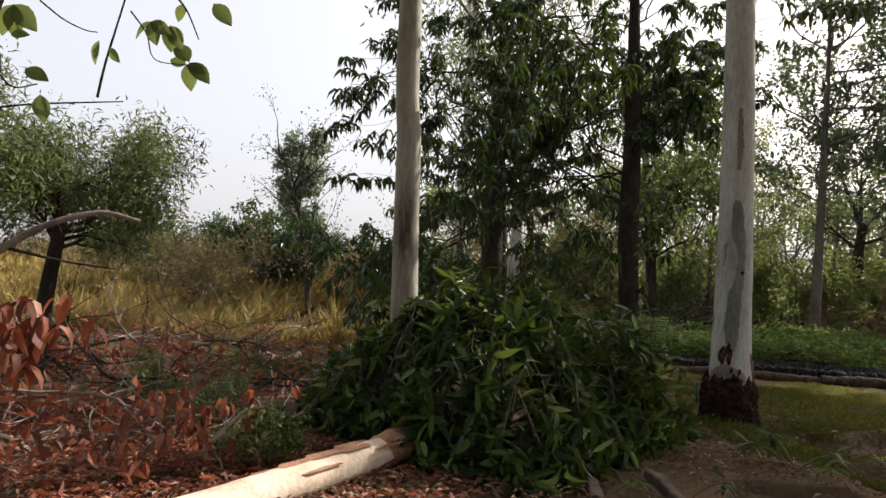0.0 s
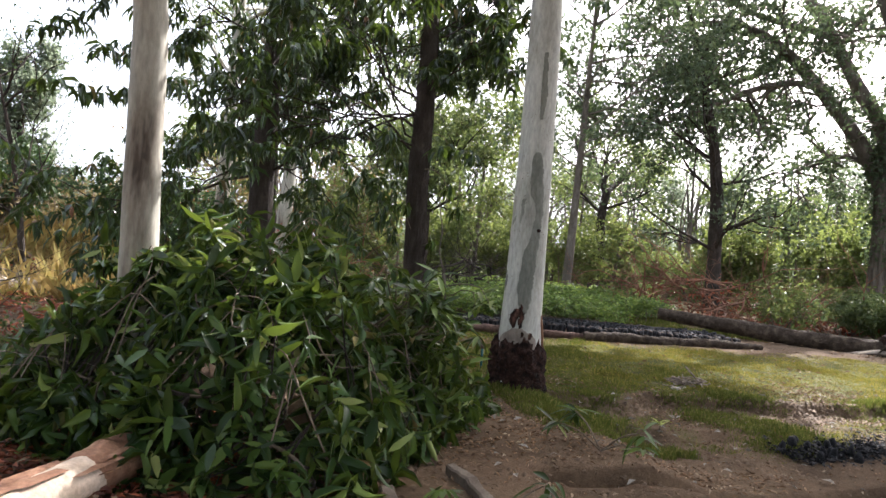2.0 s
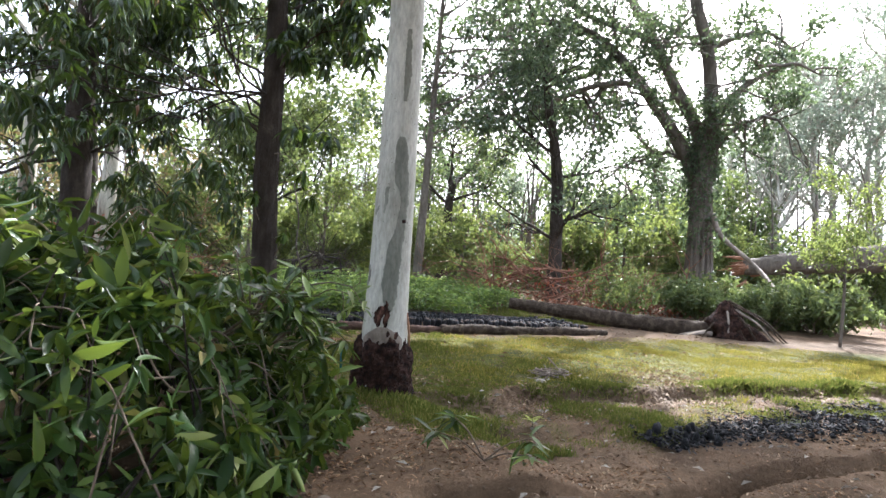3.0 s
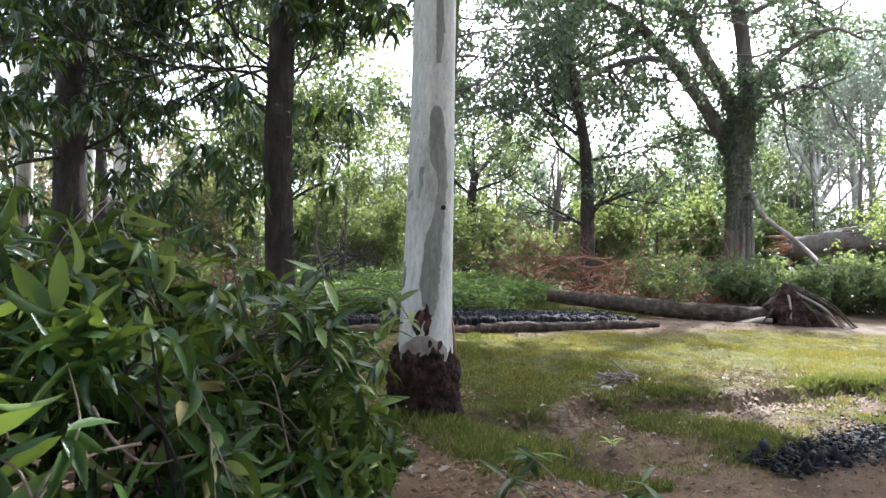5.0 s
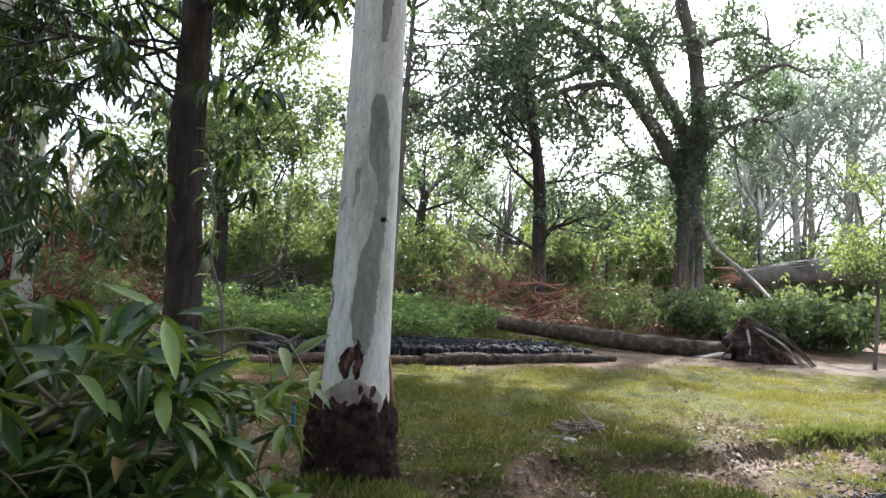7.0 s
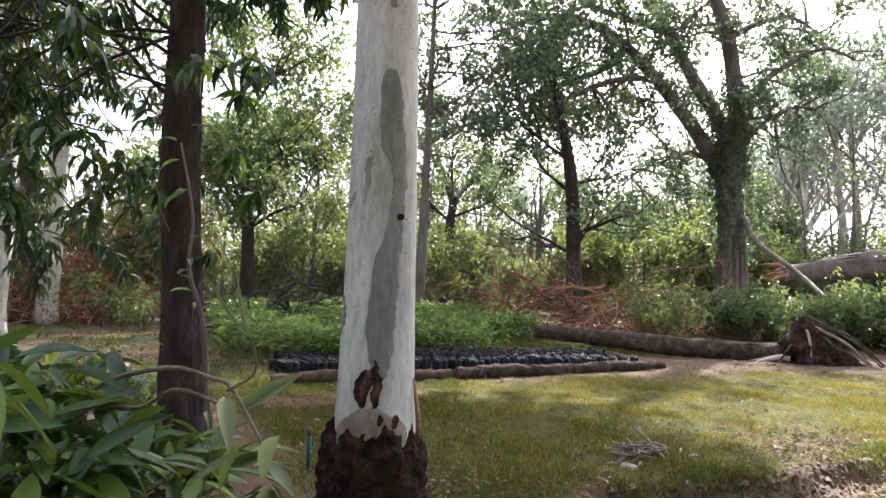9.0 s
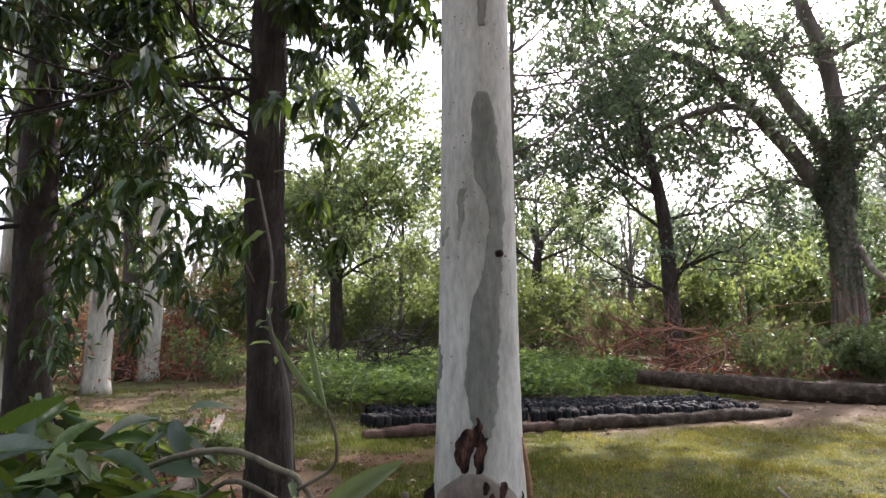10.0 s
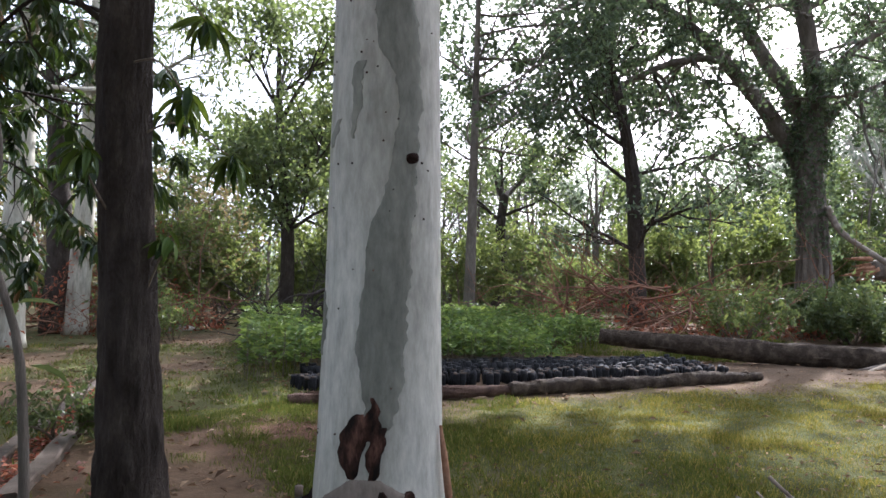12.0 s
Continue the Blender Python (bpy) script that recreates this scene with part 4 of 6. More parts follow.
def root_plate():
    t = thing("root_plate", "upturned root plate caked in dark earth with loose roots", "roots", on_ground(14.75, 13.9, -0.05))
    t.scale = (1.15, 1.15, 1.2)
    rng = np.random.default_rng(61)
    rt, aw = np.array((0.78, -0.62, 0)), np.array((0.62, 0.78, 0))
    zs = np.linspace(0, 0.80, 16)
    g = Geo()
    v = []
    for z in zs:
        for a in np.linspace(0, 6.283, 30, endpoint=False):
            k = (1 - z / 0.84) ** 0.8
            q = rt * (math.cos(a) * 0.66 * k - 0.16 * z + 0.12) + aw * math.sin(a) * 0.46 * k
            q = q * (1 + 0.55 * nz((q[0] + 3, q[1], z), 3.2) + 0.3 * nz((q[0], q[1] + 5, z), 8))
            v.append((q[0], q[1], z + 0.05 * nz((q[0], q[1], z), 6)))
    idx = np.arange(len(v)).reshape(16, 30)
    nxt = np.roll(idx, -1, 1)
    g.add(v, [np.stack([idx[:-1], nxt[:-1], nxt[1:], idx[1:]], -1).reshape(-1, 4), idx[-1:]])
    part("earth_mass", g, MUD, t)
    for k in range(11):
        g = Geo()
        side = rng.uniform(-0.75, 1.25)
        top = rt * rng.uniform(-0.12, 0.05) + np.array((0, 0, rng.uniform(0.5, 0.82)))
        foot = rt * side - aw * rng.uniform(0.1, 0.5)
        mid = (top + foot) / 2 + rt * 0.08 * side - aw * 0.12 + np.array((0, 0, 0.06))
        tube(g, curve_pts([top, mid, foot + np.array((0, 0, 0.04)), foot + rt * 0.25 * side + np.array((0, 0, 0.01))], 16), np.linspace(rng.uniform(0.02, 0.04), 0.008, 16), 7, 0.35, 9)
        part("root", g, LOGB if k % 3 else DEADWOOD, t)
    for k in range(5):
        g = Geo()
        a = -rt * rng.uniform(0.45, 0.6) + aw * rng.uniform(-0.3, 0.05) + np.array((0, 0, 0.12))
        b = a - rt * rng.uniform(0.2, 0.5) - aw * rng.uniform(0.0, 0.25) + np.array((0, 0, -0.08))
        tube(g, curve_pts([a + rt * 0.2, a, b], 8), np.linspace(0.06, 0.012, 8), 7, 0.3, 6)
        part("root", g, CREAM if k < 2 else DEADWOOD, t)


root_plate()
log("edging_log", "slim weathered log edging the nursery bed", [(7.0, 14.2, 0.06), (7.9, 14.18, 0.08), (8.9, 14.06, 0.06), (9.8, 14.06, 0.08), (11.15, 14.1, 0.05)], (0.085, 0.10, 0.085, 0.10, 0.06), LOGB, 110, 20, 0.3, 5)
log("edging_log", "reddish split log edging the nursery bed", [(4.3, 14.45, 0.05), (5.1, 14.40, 0.08), (6.0, 14.27, 0.07), (7.1, 14.22, 0.05)], (0.06, 0.085, 0.08, 0.06), REDLOG, 80, 20, 0.3, 5)
log("edging_log", "dark slim log lying behind the bag rows", [(5.6, 16.9, 0.08), (8.0, 16.5, 0.09), (10.6, 16.0, 0.08)], (0.08, 0.10, 0.07), DARK, 40, 12, 0.18, 4)


def peeled_log():
    t = thing("peeled_log", "pale peeled eucalyptus log with torn reddish bark", "log", (0.1, 6.15, 0.12))
    g = Geo()
    path = curve_pts([(0, 0, 0.02), (-0.26, -0.62, 0.01), (-0.55, -1.25, 0), (-0.95, -2.15, 0)], 40)
    tube(g, path, np.linspace(0.115, 0.13, 40), 26, 0.05, 4)
    part("trunk", g, CREAM, t)
    rng = np.random.default_rng(71)
    for k in range(16):
        g = Geo()
        s = k / 16
        i = int(s ** 2 * 30)
        p = path[i]
        a = rng.uniform(0.2, 2.6)
        side = np.array((0.9, -0.42, 0)) * math.cos(a) * 0.12 + np.array((0, 0, 0.12)) * math.sin(a)
        d = np.array((-0.42, -0.9, 0)) * rng.uniform(0.10, 0.35)
        w = np.array((0.9, -0.42, 0)) * rng.uniform(0.02, 0.05)
        q = p + side * 1.04
        g.add([q - w, q - w + d + (0, 0, 0.01), q + d * 1.2, q + w + d, q + w, q + side * 0.10 - w * 0.5 + d * 0.5, q + side * 0.10 + w * 0.5 + d * 0.5], [np.array([(0, 1, 5), (4, 6, 3), (1, 2, 5), (2, 6, 5), (2, 3, 6), (0, 5, 4), (5, 6, 4)])])
        part("bark_flake", g, TORN, t, "torn red-brown bark")
    g = Geo()
    u = np.linspace(0, 1, 12)
    rows = [(-0.12 - 0.42 * k + 0.03 * j - 0.01 * math.sin(k * 11 + j), -0.40 - 0.24 * k + 0.05 * j, 0.02 + 0.035 * (1 - (j - 1) ** 2) + 0.02 * math.sin(k * 9)) for k in u for j in (0, 1, 2)]
    i = np.arange(36).reshape(12, 3)
    low = [(x, y, z - 0.008) for x, y, z in rows]
    q = np.stack([i[:-1, :-1], i[1:, :-1], i[1:, 1:], i[:-1, 1:]], -1).reshape(-1, 4)
    g.add(rows + low, [q, q[:, ::-1] + 36])
    part("bark_slab", g, TORN, t, "loose curled slab of bark")
    g = Geo()
    tube(g, curve_pts([(0.02, 0.05, 0.02), (-0.06, -0.14, 0.03), (-0.16, -0.38, 0.02)], 14), [0.13, 0.132, 0.137, 0.134, 0.137, 0.133, 0.13, 0.134, 0.128, 0.13, 0.125, 0.126, 0.12, 0.11], 26, 0.12, 9)
    part("bark_sleeve", g, TORN, t, "torn red-brown bark")


peeled_log()

# ---- heap of freshly cut branches ----

HEAP = [(-1.35, 8.1), (-0.95, 6.9), (0.1, 5.95), (1.1, 5.5), (1.5, 5.75), (2.0, 6.55), (2.6, 7.4), (3.1, 8.2), (2.6, 9.3), (0.5, 9.6), (-0.8, 9.2)]


def heap_depth(x, y):
    """Distance inside the heap's outline, negative outside."""
    best, inside = 9.0, False
    n = len(HEAP)
    for i in range(n):
        (x0, y0), (x1, y1) = HEAP[i], HEAP[(i + 1) % n]
        dx, dy = x1 - x0, y1 - y0
        t = max(0, min(1, ((x - x0) * dx + (y - y0) * dy) / (dx * dx + dy * dy)))
        best = min(best, math.hypot(x - x0 - t * dx, y - y0 - t * dy))
        if (y0 > y) != (y1 > y) and x < (x1 - x0) * (y - y0) / (y1 - y0) + x0:
            inside = not inside
    return best if inside else -best


def heap_top(x, y):
    d = heap_depth(x, y)
    if d <= 0:
        return 0.0
    cap = float(np.interp(x, (-1.2, -0.6, 0.3, 1.2, 1.8, 2.3, 3.0), (0.70, 1.08, 1.32, 1.26, 1.02, 0.86, 0.5)))
    return cap * (1 - math.exp(-d / (0.36 + 0.16 * nz((x, y, 41), 2.0)))) * (0.96 + 0.26 * nz((x, y, 11), 1.3) + 0.30 * nz((x, y, 21), 2.9))


def heap():
    rng = np.random.default_rng(81)
    seats = []
    while len(seats) < 26:
        x, y = rng.uniform(-1.2, 3.0), rng.uniform(5.6, 9.4)
        if heap_depth(x, y) > 0.25 and all((x - a) ** 2 + (y - b) ** 2 > 0.3 for a, b in seats):
            seats.append((x, y))
    tips = {i: [] for i in range(len(seats))}
    count = 0
    while count < 1400:
        x, y = rng.uniform(-1.4, 3.2), rng.uniform(5.4, 9.6)
        h = heap_top(x, y)
        if h <= 0.02:
            continue
        front = heap_depth(x, y) < 0.7
        if y > 8.2 and rng.random() < 0.5:
            continue
        z = h - abs(rng.normal()) * 0.16 if not front else rng.uniform(0.04, h + 0.05)
        z = max(z, 0.05)
        if rng.random() < 0.13:
            z = h + rng.uniform(0.03, 0.22)
        i = min(range(len(seats)), key=lambda k: (seats[k][0] - x) ** 2 + (seats[k][1] - y) ** 2)
        tips[i].append((x, y, z + height(x, y)))
        count += 1
    shared = []
    for k in range(4):
        g = Geo()
        leaves(g, [(0, 0, 0)], [(1, 0, 0.1)], 0.20 + 0.02 * k, 0.05, np.array([(0, 0.15 * (k - 1.5), 1.0)]), (FINE_V, FINE_F), curl=(-0.4, 0.6, 1.6, 2.8)[k])
        shared.append(g.mesh("leaf", G_MANGO, True))
    single = 0
    for i, (sx, sy) in enumerate(seats):
        b = thing("cut_branch", "freshly cut leafy mango branch in a heap", "branch", (sx, sy, height(sx, sy)), "heap of cut branches")
        o = np.array((sx, sy, height(sx, sy)))
        pts = np.array(tips[i]) - o
        if not len(pts):
            continue
        # main stem with side twigs to the leaf whorls
        g = Geo()
        a = rng.uniform(0, 6.283)
        hh = heap_top(sx, sy)
        half = min(0.32, heap_depth(sx, sy) * 0.6)
        s0, s1 = np.array((math.cos(a) * -half, math.sin(a) * -half, hh * 0.2)), np.array((math.cos(a) * half, math.sin(a) * half, hh * 0.5))
        mid = np.array((rng.normal() * 0.1, rng.normal() * 0.1, hh * 0.4))
        path = curve_pts([s0, mid, s1], 14)
        tube(g, path, np.linspace(0.018, 0.009, 14), 7, 0.1, 8)
        part("stem", g, TWIG, b)
        for k in range(3):
            g = Geo()
            a = rng.uniform(0, 6.283)
            arc = []
            for w in np.linspace(-0.45, 0.45, 7):
                xx, yy = sx + math.cos(a) * w + 0.06 * math.sin(w * 9), sy + math.sin(a) * w
                if heap_depth(xx, yy) > 0.02:
                    arc.append((xx - sx, yy - sy, heap_top(xx, yy) + 0.01 + 0.09 * math.sin(w * 7 + k)))
            if len(arc) > 3:
                tube(g, curve_pts(arc, 20), np.linspace(0.0065, 0.003, 20), 6, 0.15, 20)
                part("bare_twig", g, TWIG, b)
        g = Geo()
        for q in pts[::3]:
            j = int(np.argmin(((path - q) ** 2).sum(1)))
            m = (path[j] + q) / 2 + rng.normal(size=3) * 0.05
            tube(g, curve_pts([path[j], m, q], 6), np.linspace(0.009, 0.004, 6), 4, cap=False)
        part("side_twig", g, DARK, b)["kind"] = "stuff"
        g = Geo()
        for q in pts:
            x, y, z = q + o
            e = 0.12
            out = np.array((heap_top(x - e, y) - heap_top(x + e, y), heap_top(x, y - e) - heap_top(x, y + e), 0.22))
            out = out / np.linalg.norm(out) + rng.normal(size=3) * 0.6
            out /= np.linalg.norm(out)
            per = int(rng.integers(5, 10))
            u = np.cross(out, rng.normal(size=3))
            u /= np.linalg.norm(u)
            w = np.cross(out, u)
            ang = np.arange(per) / per * 6.283 + rng.normal(size=per) * 0.3
            ax = out[None] * rng.uniform(-0.3, 0.7, per)[:, None] + np.cos(ang)[:, None] * u + np.sin(ang)[:, None] * w + np.array((0, 0, -0.45))
            up = out[None] + rng.normal(size=(per, 3)) * 0.95 + np.array((0, 0, 0.2))
            ln = rng.uniform(0.08, 0.24, per)
            wd = ln * rng.uniform(0.20, 0.34, per)
            pos = np.repeat(q[None], per, 0) + rng.normal(size=(per, 3)) * 0.015
            if single < 290 and 0.9 < x < 2.3 and y < 6.9 and z > 0.35:
                for k in range(per):
                    lf = new("leaf", shared[int(rng.integers(4))])
                    lf.parent = b
                    X = Vector(ax[k]).normalized()
                    Y = Vector(up[k]).cross(X).normalized()
                    M = Matrix((X, Y, X.cross(Y))).transposed().to_4x4()
                    lf.matrix_basis = Matrix.Translation(pos[k]) @ M @ Matrix.Diagonal((ln[k] / 0.22, wd[k] / 0.05, ln[k] / 0.22, 1))
                    single += 1
            else:
                leaves(g, pos, ax, ln, wd, up, (FINE_V, FINE_F) if x > 0.2 and y < 7.1 and z > 0.3 else (LONG_V, LONG_F), curl=rng.uniform(-0.8, 3.8, per))
        if g.n:
            part("foliage", g, G_MANGO, b)["kind"] = "stuff"


heap()


def arching_branch(name, label, runs, whorl_at, seed, young_at=(0, 0, 0), young=()):
    """A bare cut branch arching out of the heap, with a few leaf whorls."""
    rng = np.random.default_rng(seed)
    o = np.array(runs[0][0][0])
    t = thing(name, label, "branch", tuple(o))
    for ctrl, r0, r1 in runs:
        g = Geo()
        tube(g, curve_pts([np.array(p) - o for p in ctrl], 24), np.linspace(r0, r1, 24), 8, 0.12, 20)
        part("stem", g, GREENTWIG, t)
    for (p, n, ln, mat) in whorl_at:
        g = Geo()
        whorls(g, [np.array(p) - o], rng, n, ln, ln * 0.26, 0.2, (FINE_V, FINE_F))
        part("leaf_whorl", g, mat, t)
    for tip in young:
        g = Geo()
        p = np.array(young_at)
        d = np.array(tip) - p
        leaves(g, [p - o], [d], float(np.linalg.norm(d)) * 0.95, 0.010, np.array([(0.2, -0.9, 0.5)]), (FINE_V, FINE_F), curl=-0.7)
        part("young_leaf", g, G_LIGHT, t)


arching_branch("cut_branch", "arching bare cut branch with a few leaves", [
    ([(1.75, 7.6, 0.80), (1.937, 7.522, 0.975), (2.076, 7.431, 1.069), (2.164, 7.282, 1.184), (2.287, 7.024, 1.252), (2.355, 6.862, 1.249), (2.384, 6.785, 1.237), (2.436, 6.711, 1.13)], 0.009, 0.003),
    ([(2.375, 6.787, 1.235), (2.412, 6.74, 1.27), (2.410, 6.71, 1.31), (2.397, 6.70, 1.347)], 0.003, 0.002),
    ([(1.9, 7.6, 0.88), (2.008, 7.478, 0.999), (2.111, 7.332, 1.113), (2.237, 7.129, 1.147), (2.299, 7.022, 1.203), (2.353, 6.893, 1.203), (2.395, 6.804, 1.185)], 0.007, 0.003),
    ([(2.355, 6.893, 1.201), (2.361, 6.872, 1.152), (2.362, 6.861, 1.06)], 0.005, 0.003)],
    [((2.436, 6.711, 1.13), 6, 0.12, G_LIGHT), ((2.13, 7.70, 1.02), 6, 0.13, G_RED), ((2.362, 6.861, 1.06), 6, 0.14, G_MANGO), ((2.40, 6.80, 1.18), 5, 0.13, G_MID),
     ((2.04, 7.23, 1.20), 7, 0.09, G_LIGHT), ((2.19, 7.83, 1.20), 8, 0.17, G_DARK), ((1.99, 7.43, 1.20), 8, 0.2, G_MANGO), ((2.2, 7.25, 0.95), 8, 0.2, G_MANGO), ((2.30, 7.2, 0.85), 9, 0.2, G_MANGO), ((2.1, 7.0, 0.95), 9, 0.2, G_MANGO), ((2.3, 7.4, 0.8), 9, 0.2, G_MANGO), ((2.25, 6.95, 0.75), 9, 0.2, G_MANGO), ((2.36, 7.05, 0.6), 9, 0.2, G_MANGO)], 85, (2.397, 6.70, 1.345), ((2.335, 6.80, 1.43), (2.378, 6.79, 1.45)))


def leafy_cut_branch(base, whorl_at, seed):
    """Broad-leaved branch lying on the heap."""
    rng = np.random.default_rng(seed)
    o = np.array(base)
    t = thing("cut_branch", "freshly cut branch with broad glossy leaves", "branch", tuple(o), "heap of cut branches")
    g = Geo()
    main = curve_pts([(-0.3, 0.5, -0.1), (0.0, 0.0, 0.25), (0.08, -0.2, 0.38)], 14)
    tube(g, main, np.linspace(0.015, 0.007, 14), 8, 0.1, 12)
    part("stem", g, TWIG, t)
    for p in whorl_at:
        p = np.array(p) - o
        j = int(np.argmin(((main - p) ** 2).sum(1)))
        g = Geo()
        tube(g, curve_pts([main[j], (main[j] + p) / 2 + (0, 0, -0.05), p], 8), np.linspace(0.008, 0.004, 8), 6)
        tw = part("twig", g, GREENTWIG, t)
        g = Geo()
        whorls(g, [p], rng, 10, 0.17, 0.044, rng.uniform(0.0, 0.6), (FINE_V, FINE_F))
        part("leaf_whorl", g, G_MANGO, tw)


leafy_cut_branch((2.0, 7.4, 0.5), [(1.98, 7.32, 1.22), (2.06, 7.17, 1.19), (2.13, 7.22, 1.12), (2.24, 7.62, 1.07), (2.36, 7.61, 0.99), (2.49, 7.7, 0.93), (2.51, 7.49, 0.87), (2.04, 7.02, 1.13), (2.13, 7.12, 1.05), (2.25, 7.32, 0.96), (2.37, 7.31, 0.92), (2.67, 7.66, 0.76), (1.99, 7.12, 1.17), (2.01, 6.92, 1.08), (2.1, 6.92, 1.04), (2.2, 7.52, 0.99), (2.63, 7.87, 0.83)], 87)
leafy_cut_branch((1.7, 7.2, 0.65), [(1.61, 6.69, 1.38), (1.75, 6.94, 1.34), (1.91, 7.17, 1.27), (1.99, 6.65, 1.33), (1.56, 6.94, 1.18), (1.72, 7.19, 1.16), (1.82, 6.68, 1.2), (2.0, 6.91, 1.16), (2.18, 7.12, 1.05), (1.63, 6.69, 1.12), (1.92, 6.92, 1.03)], 88)


def twig_sprig(x, y, label, seed, n=5, size=0.2):
    rng = np.random.default_rng(seed)
    t = thing("leafy_twig", label, "twig", on_ground(x, y, 0.02))
    g, tips = Geo(), []
    for k in range(n):
        a = rng.uniform(0, 6.283)
        e = np.array((math.cos(a) * 0.35, math.sin(a) * 0.35, rng.uniform(0.05, 0.25)))
        tube(g, curve_pts([(0, 0, 0), e * 0.5 + (0, 0, 0.04), e], 8), np.linspace(0.008, 0.004, 8), 5)
        tips.append(tuple(e))
    part("stem", g, TWIG, t)
    g = Geo()
    whorls(g, tips, rng, 9, size, 0.04, 0.2, (FINE_V, FINE_F))
    part("foliage", g, G_MANGO, t)


twig_sprig(3.42, 6.64, "small broken leafy twig on bare soil", 91)
twig_sprig(2.1, 5.35, "fallen leafy sprig at the edge of the heap", 92, 4, 0.16)

def sprout(x, y, seed):
    """A few fresh leaves standing up from bare soil."""
    rng = np.random.default_rng(seed)
    t = thing("sprout", "small yellow-green sprout growing from bare soil", "plant", on_ground(x, y, -0.01))
    g = Geo()
    tube(g, [(0, 0, 0), (0.005, 0, 0.05), (0, 0.004, 0.10)], [0.005, 0.004, 0.003], 6)
    st = part("stem", g, GREENTWIG, t)
    for k in range(8):
        a = k * 0.9 + rng.normal() * 0.2
        g = Geo()
        leaves(g, [(0, 0, 0.05 + 0.007 * k)], [(math.cos(a), math.sin(a), rng.uniform(0.1, 0.9))], rng.uniform(0.08, 0.13), 0.035, np.array([(0, 0, 1.0)]), (FINE_V, FINE_F))
        part("leaf", g, G_SPROUT, st)


sprout(4.83, 8.02, 95)

# ---- nursery: black planting bags and seedlings ----


def bag_mesh(seed):
    rng = np.random.default_rng(seed)
    g = Geo()
    zs = (0.0, 0.03, 0.08, 0.13, 0.165, 0.175)
    tube(g, [(rng.normal() * 0.003, rng.normal() * 0.003, z) for z in zs], [0.040, 0.052, 0.054, 0.051, 0.052, 0.047], 12, 0.22, 14)
    return g


def build_bags():
    rng = np.random.default_rng(101)
    protos = []
    for k in range(4):
        t = thing("planting_bag", "black polythene planting bag of soil in a nursery row", "plant bag", (0, 0, 0), "planting bags in the nursery bed")
        part("bag", bag_mesh(k), POLY, t)
        g = Geo()
        tube(g, [(0, 0, 0.150), (0, 0, 0.178), (0.004, 0, 0.184)], [0.040, 0.044, 0.012], 10, 0.3, 20)
        part("soil", g, SOIL, t)
        protos.append(t)
    spots = []
    for row in range(4):
        for k in range(52):
            s = k / 51
            x, y = 4.6 + 6.3 * s, 15.2 - 0.75 * s + row * 0.13
            if rng.random() < 0.90:
                spots.append((x + rng.normal() * 0.022, y + rng.normal() * 0.018))
    first = {}
    for n, (x, y) in enumerate(spots):
        k = n % 4
        m = pose(*on_ground(x, y, -0.01), rng.normal() * 8, rng.normal() * 8, rng.uniform(0, 360))
        if k not in first:
            first[k] = True
            protos[k].matrix_basis = m
        else:
            copy_thing(protos[k], m)
    # deeper rows
    g = Geo()
    for row in range(4, 11):
        for k in range(46):
            s = k / 45
            x, y = 4.9 + 6.2 * s + rng.normal() * 0.02, 15.35 - 0.65 * s + row * 0.135 + rng.normal() * 0.02
            z = height(x, y)
            r = rng.uniform(0.045, 0.055)
            tube(g, [(x, y, z), (x, y, z + 0.09), (x + rng.normal() * 0.01, y, z + rng.uniform(0.13, 0.18))], [r * 0.9, r, r * 0.9], 7, 0.0)
    tagged(new("planting_bags", g.mesh("planting_bags", POLY)), "rows of black planting bags set close together", "plant bag", kind="stuff")


build_bags()


def old_bags():
    rng = np.random.default_rng(111)
    protos = []
    for k in range(5):
        t = thing("old_planting_bag", "crumpled old black planting bag dumped on soil", "plant bag", (0, 0, 0), "dumped planting bags")
        g = Geo()
        zs = (0.0, 0.03, 0.07, 0.10)
        tube(g, [(rng.normal() * 0.01, rng.normal() * 0.01, z) for z in zs], [0.04, 0.055, 0.05, 0.03], 11, 0.5, 16)
        part("bag", g, POLY, t)
        protos.append(t)
    n, first = 0, {}
    while n < 210:
        u, v = rng.uniform(0, 1), rng.normal() * 0.17
        x, y = 5.85 + u * 4.4, 7.35 + v * (0.7 + u)
        if abs(v) > 0.42:
            continue
        k = n % 5
        tip = 12 if u < 0.14 else 75
        m = pose(*on_ground(x, y, -0.01 + rng.uniform(0, 0.02)), rng.uniform(-tip, tip), rng.uniform(-tip, tip), rng.uniform(0, 360)) @ Matrix.Diagonal((0.8, 0.8, rng.uniform(0.9, 1.3) if u < 0.14 else rng.uniform(0.3, 0.7), 1))
        if k not in first:
            first[k] = True
            protos[k].matrix_basis = m
        else:
            copy_thing(protos[k], m)
        n += 1
    g = Geo()
    for k in range(5200):
        u, v = rng.uniform(0, 1), rng.normal() * 0.22
        x, y = 5.8 + u * 4.8, 7.35 + v * (0.7 + u)
        p = np.array(on_ground(x, y, rng.uniform(0.005, 0.07)))
        g.add(p + rng.normal(size=(4, 3)) * np.array((0.020, 0.020, 0.010)), [np.array([(0, 1, 2, 3)])])
    tagged(new("plastic_scraps", g.mesh("plastic_scraps", POLY, False)), "torn black polythene scraps on the soil", "scraps", kind="stuff")


old_bags()


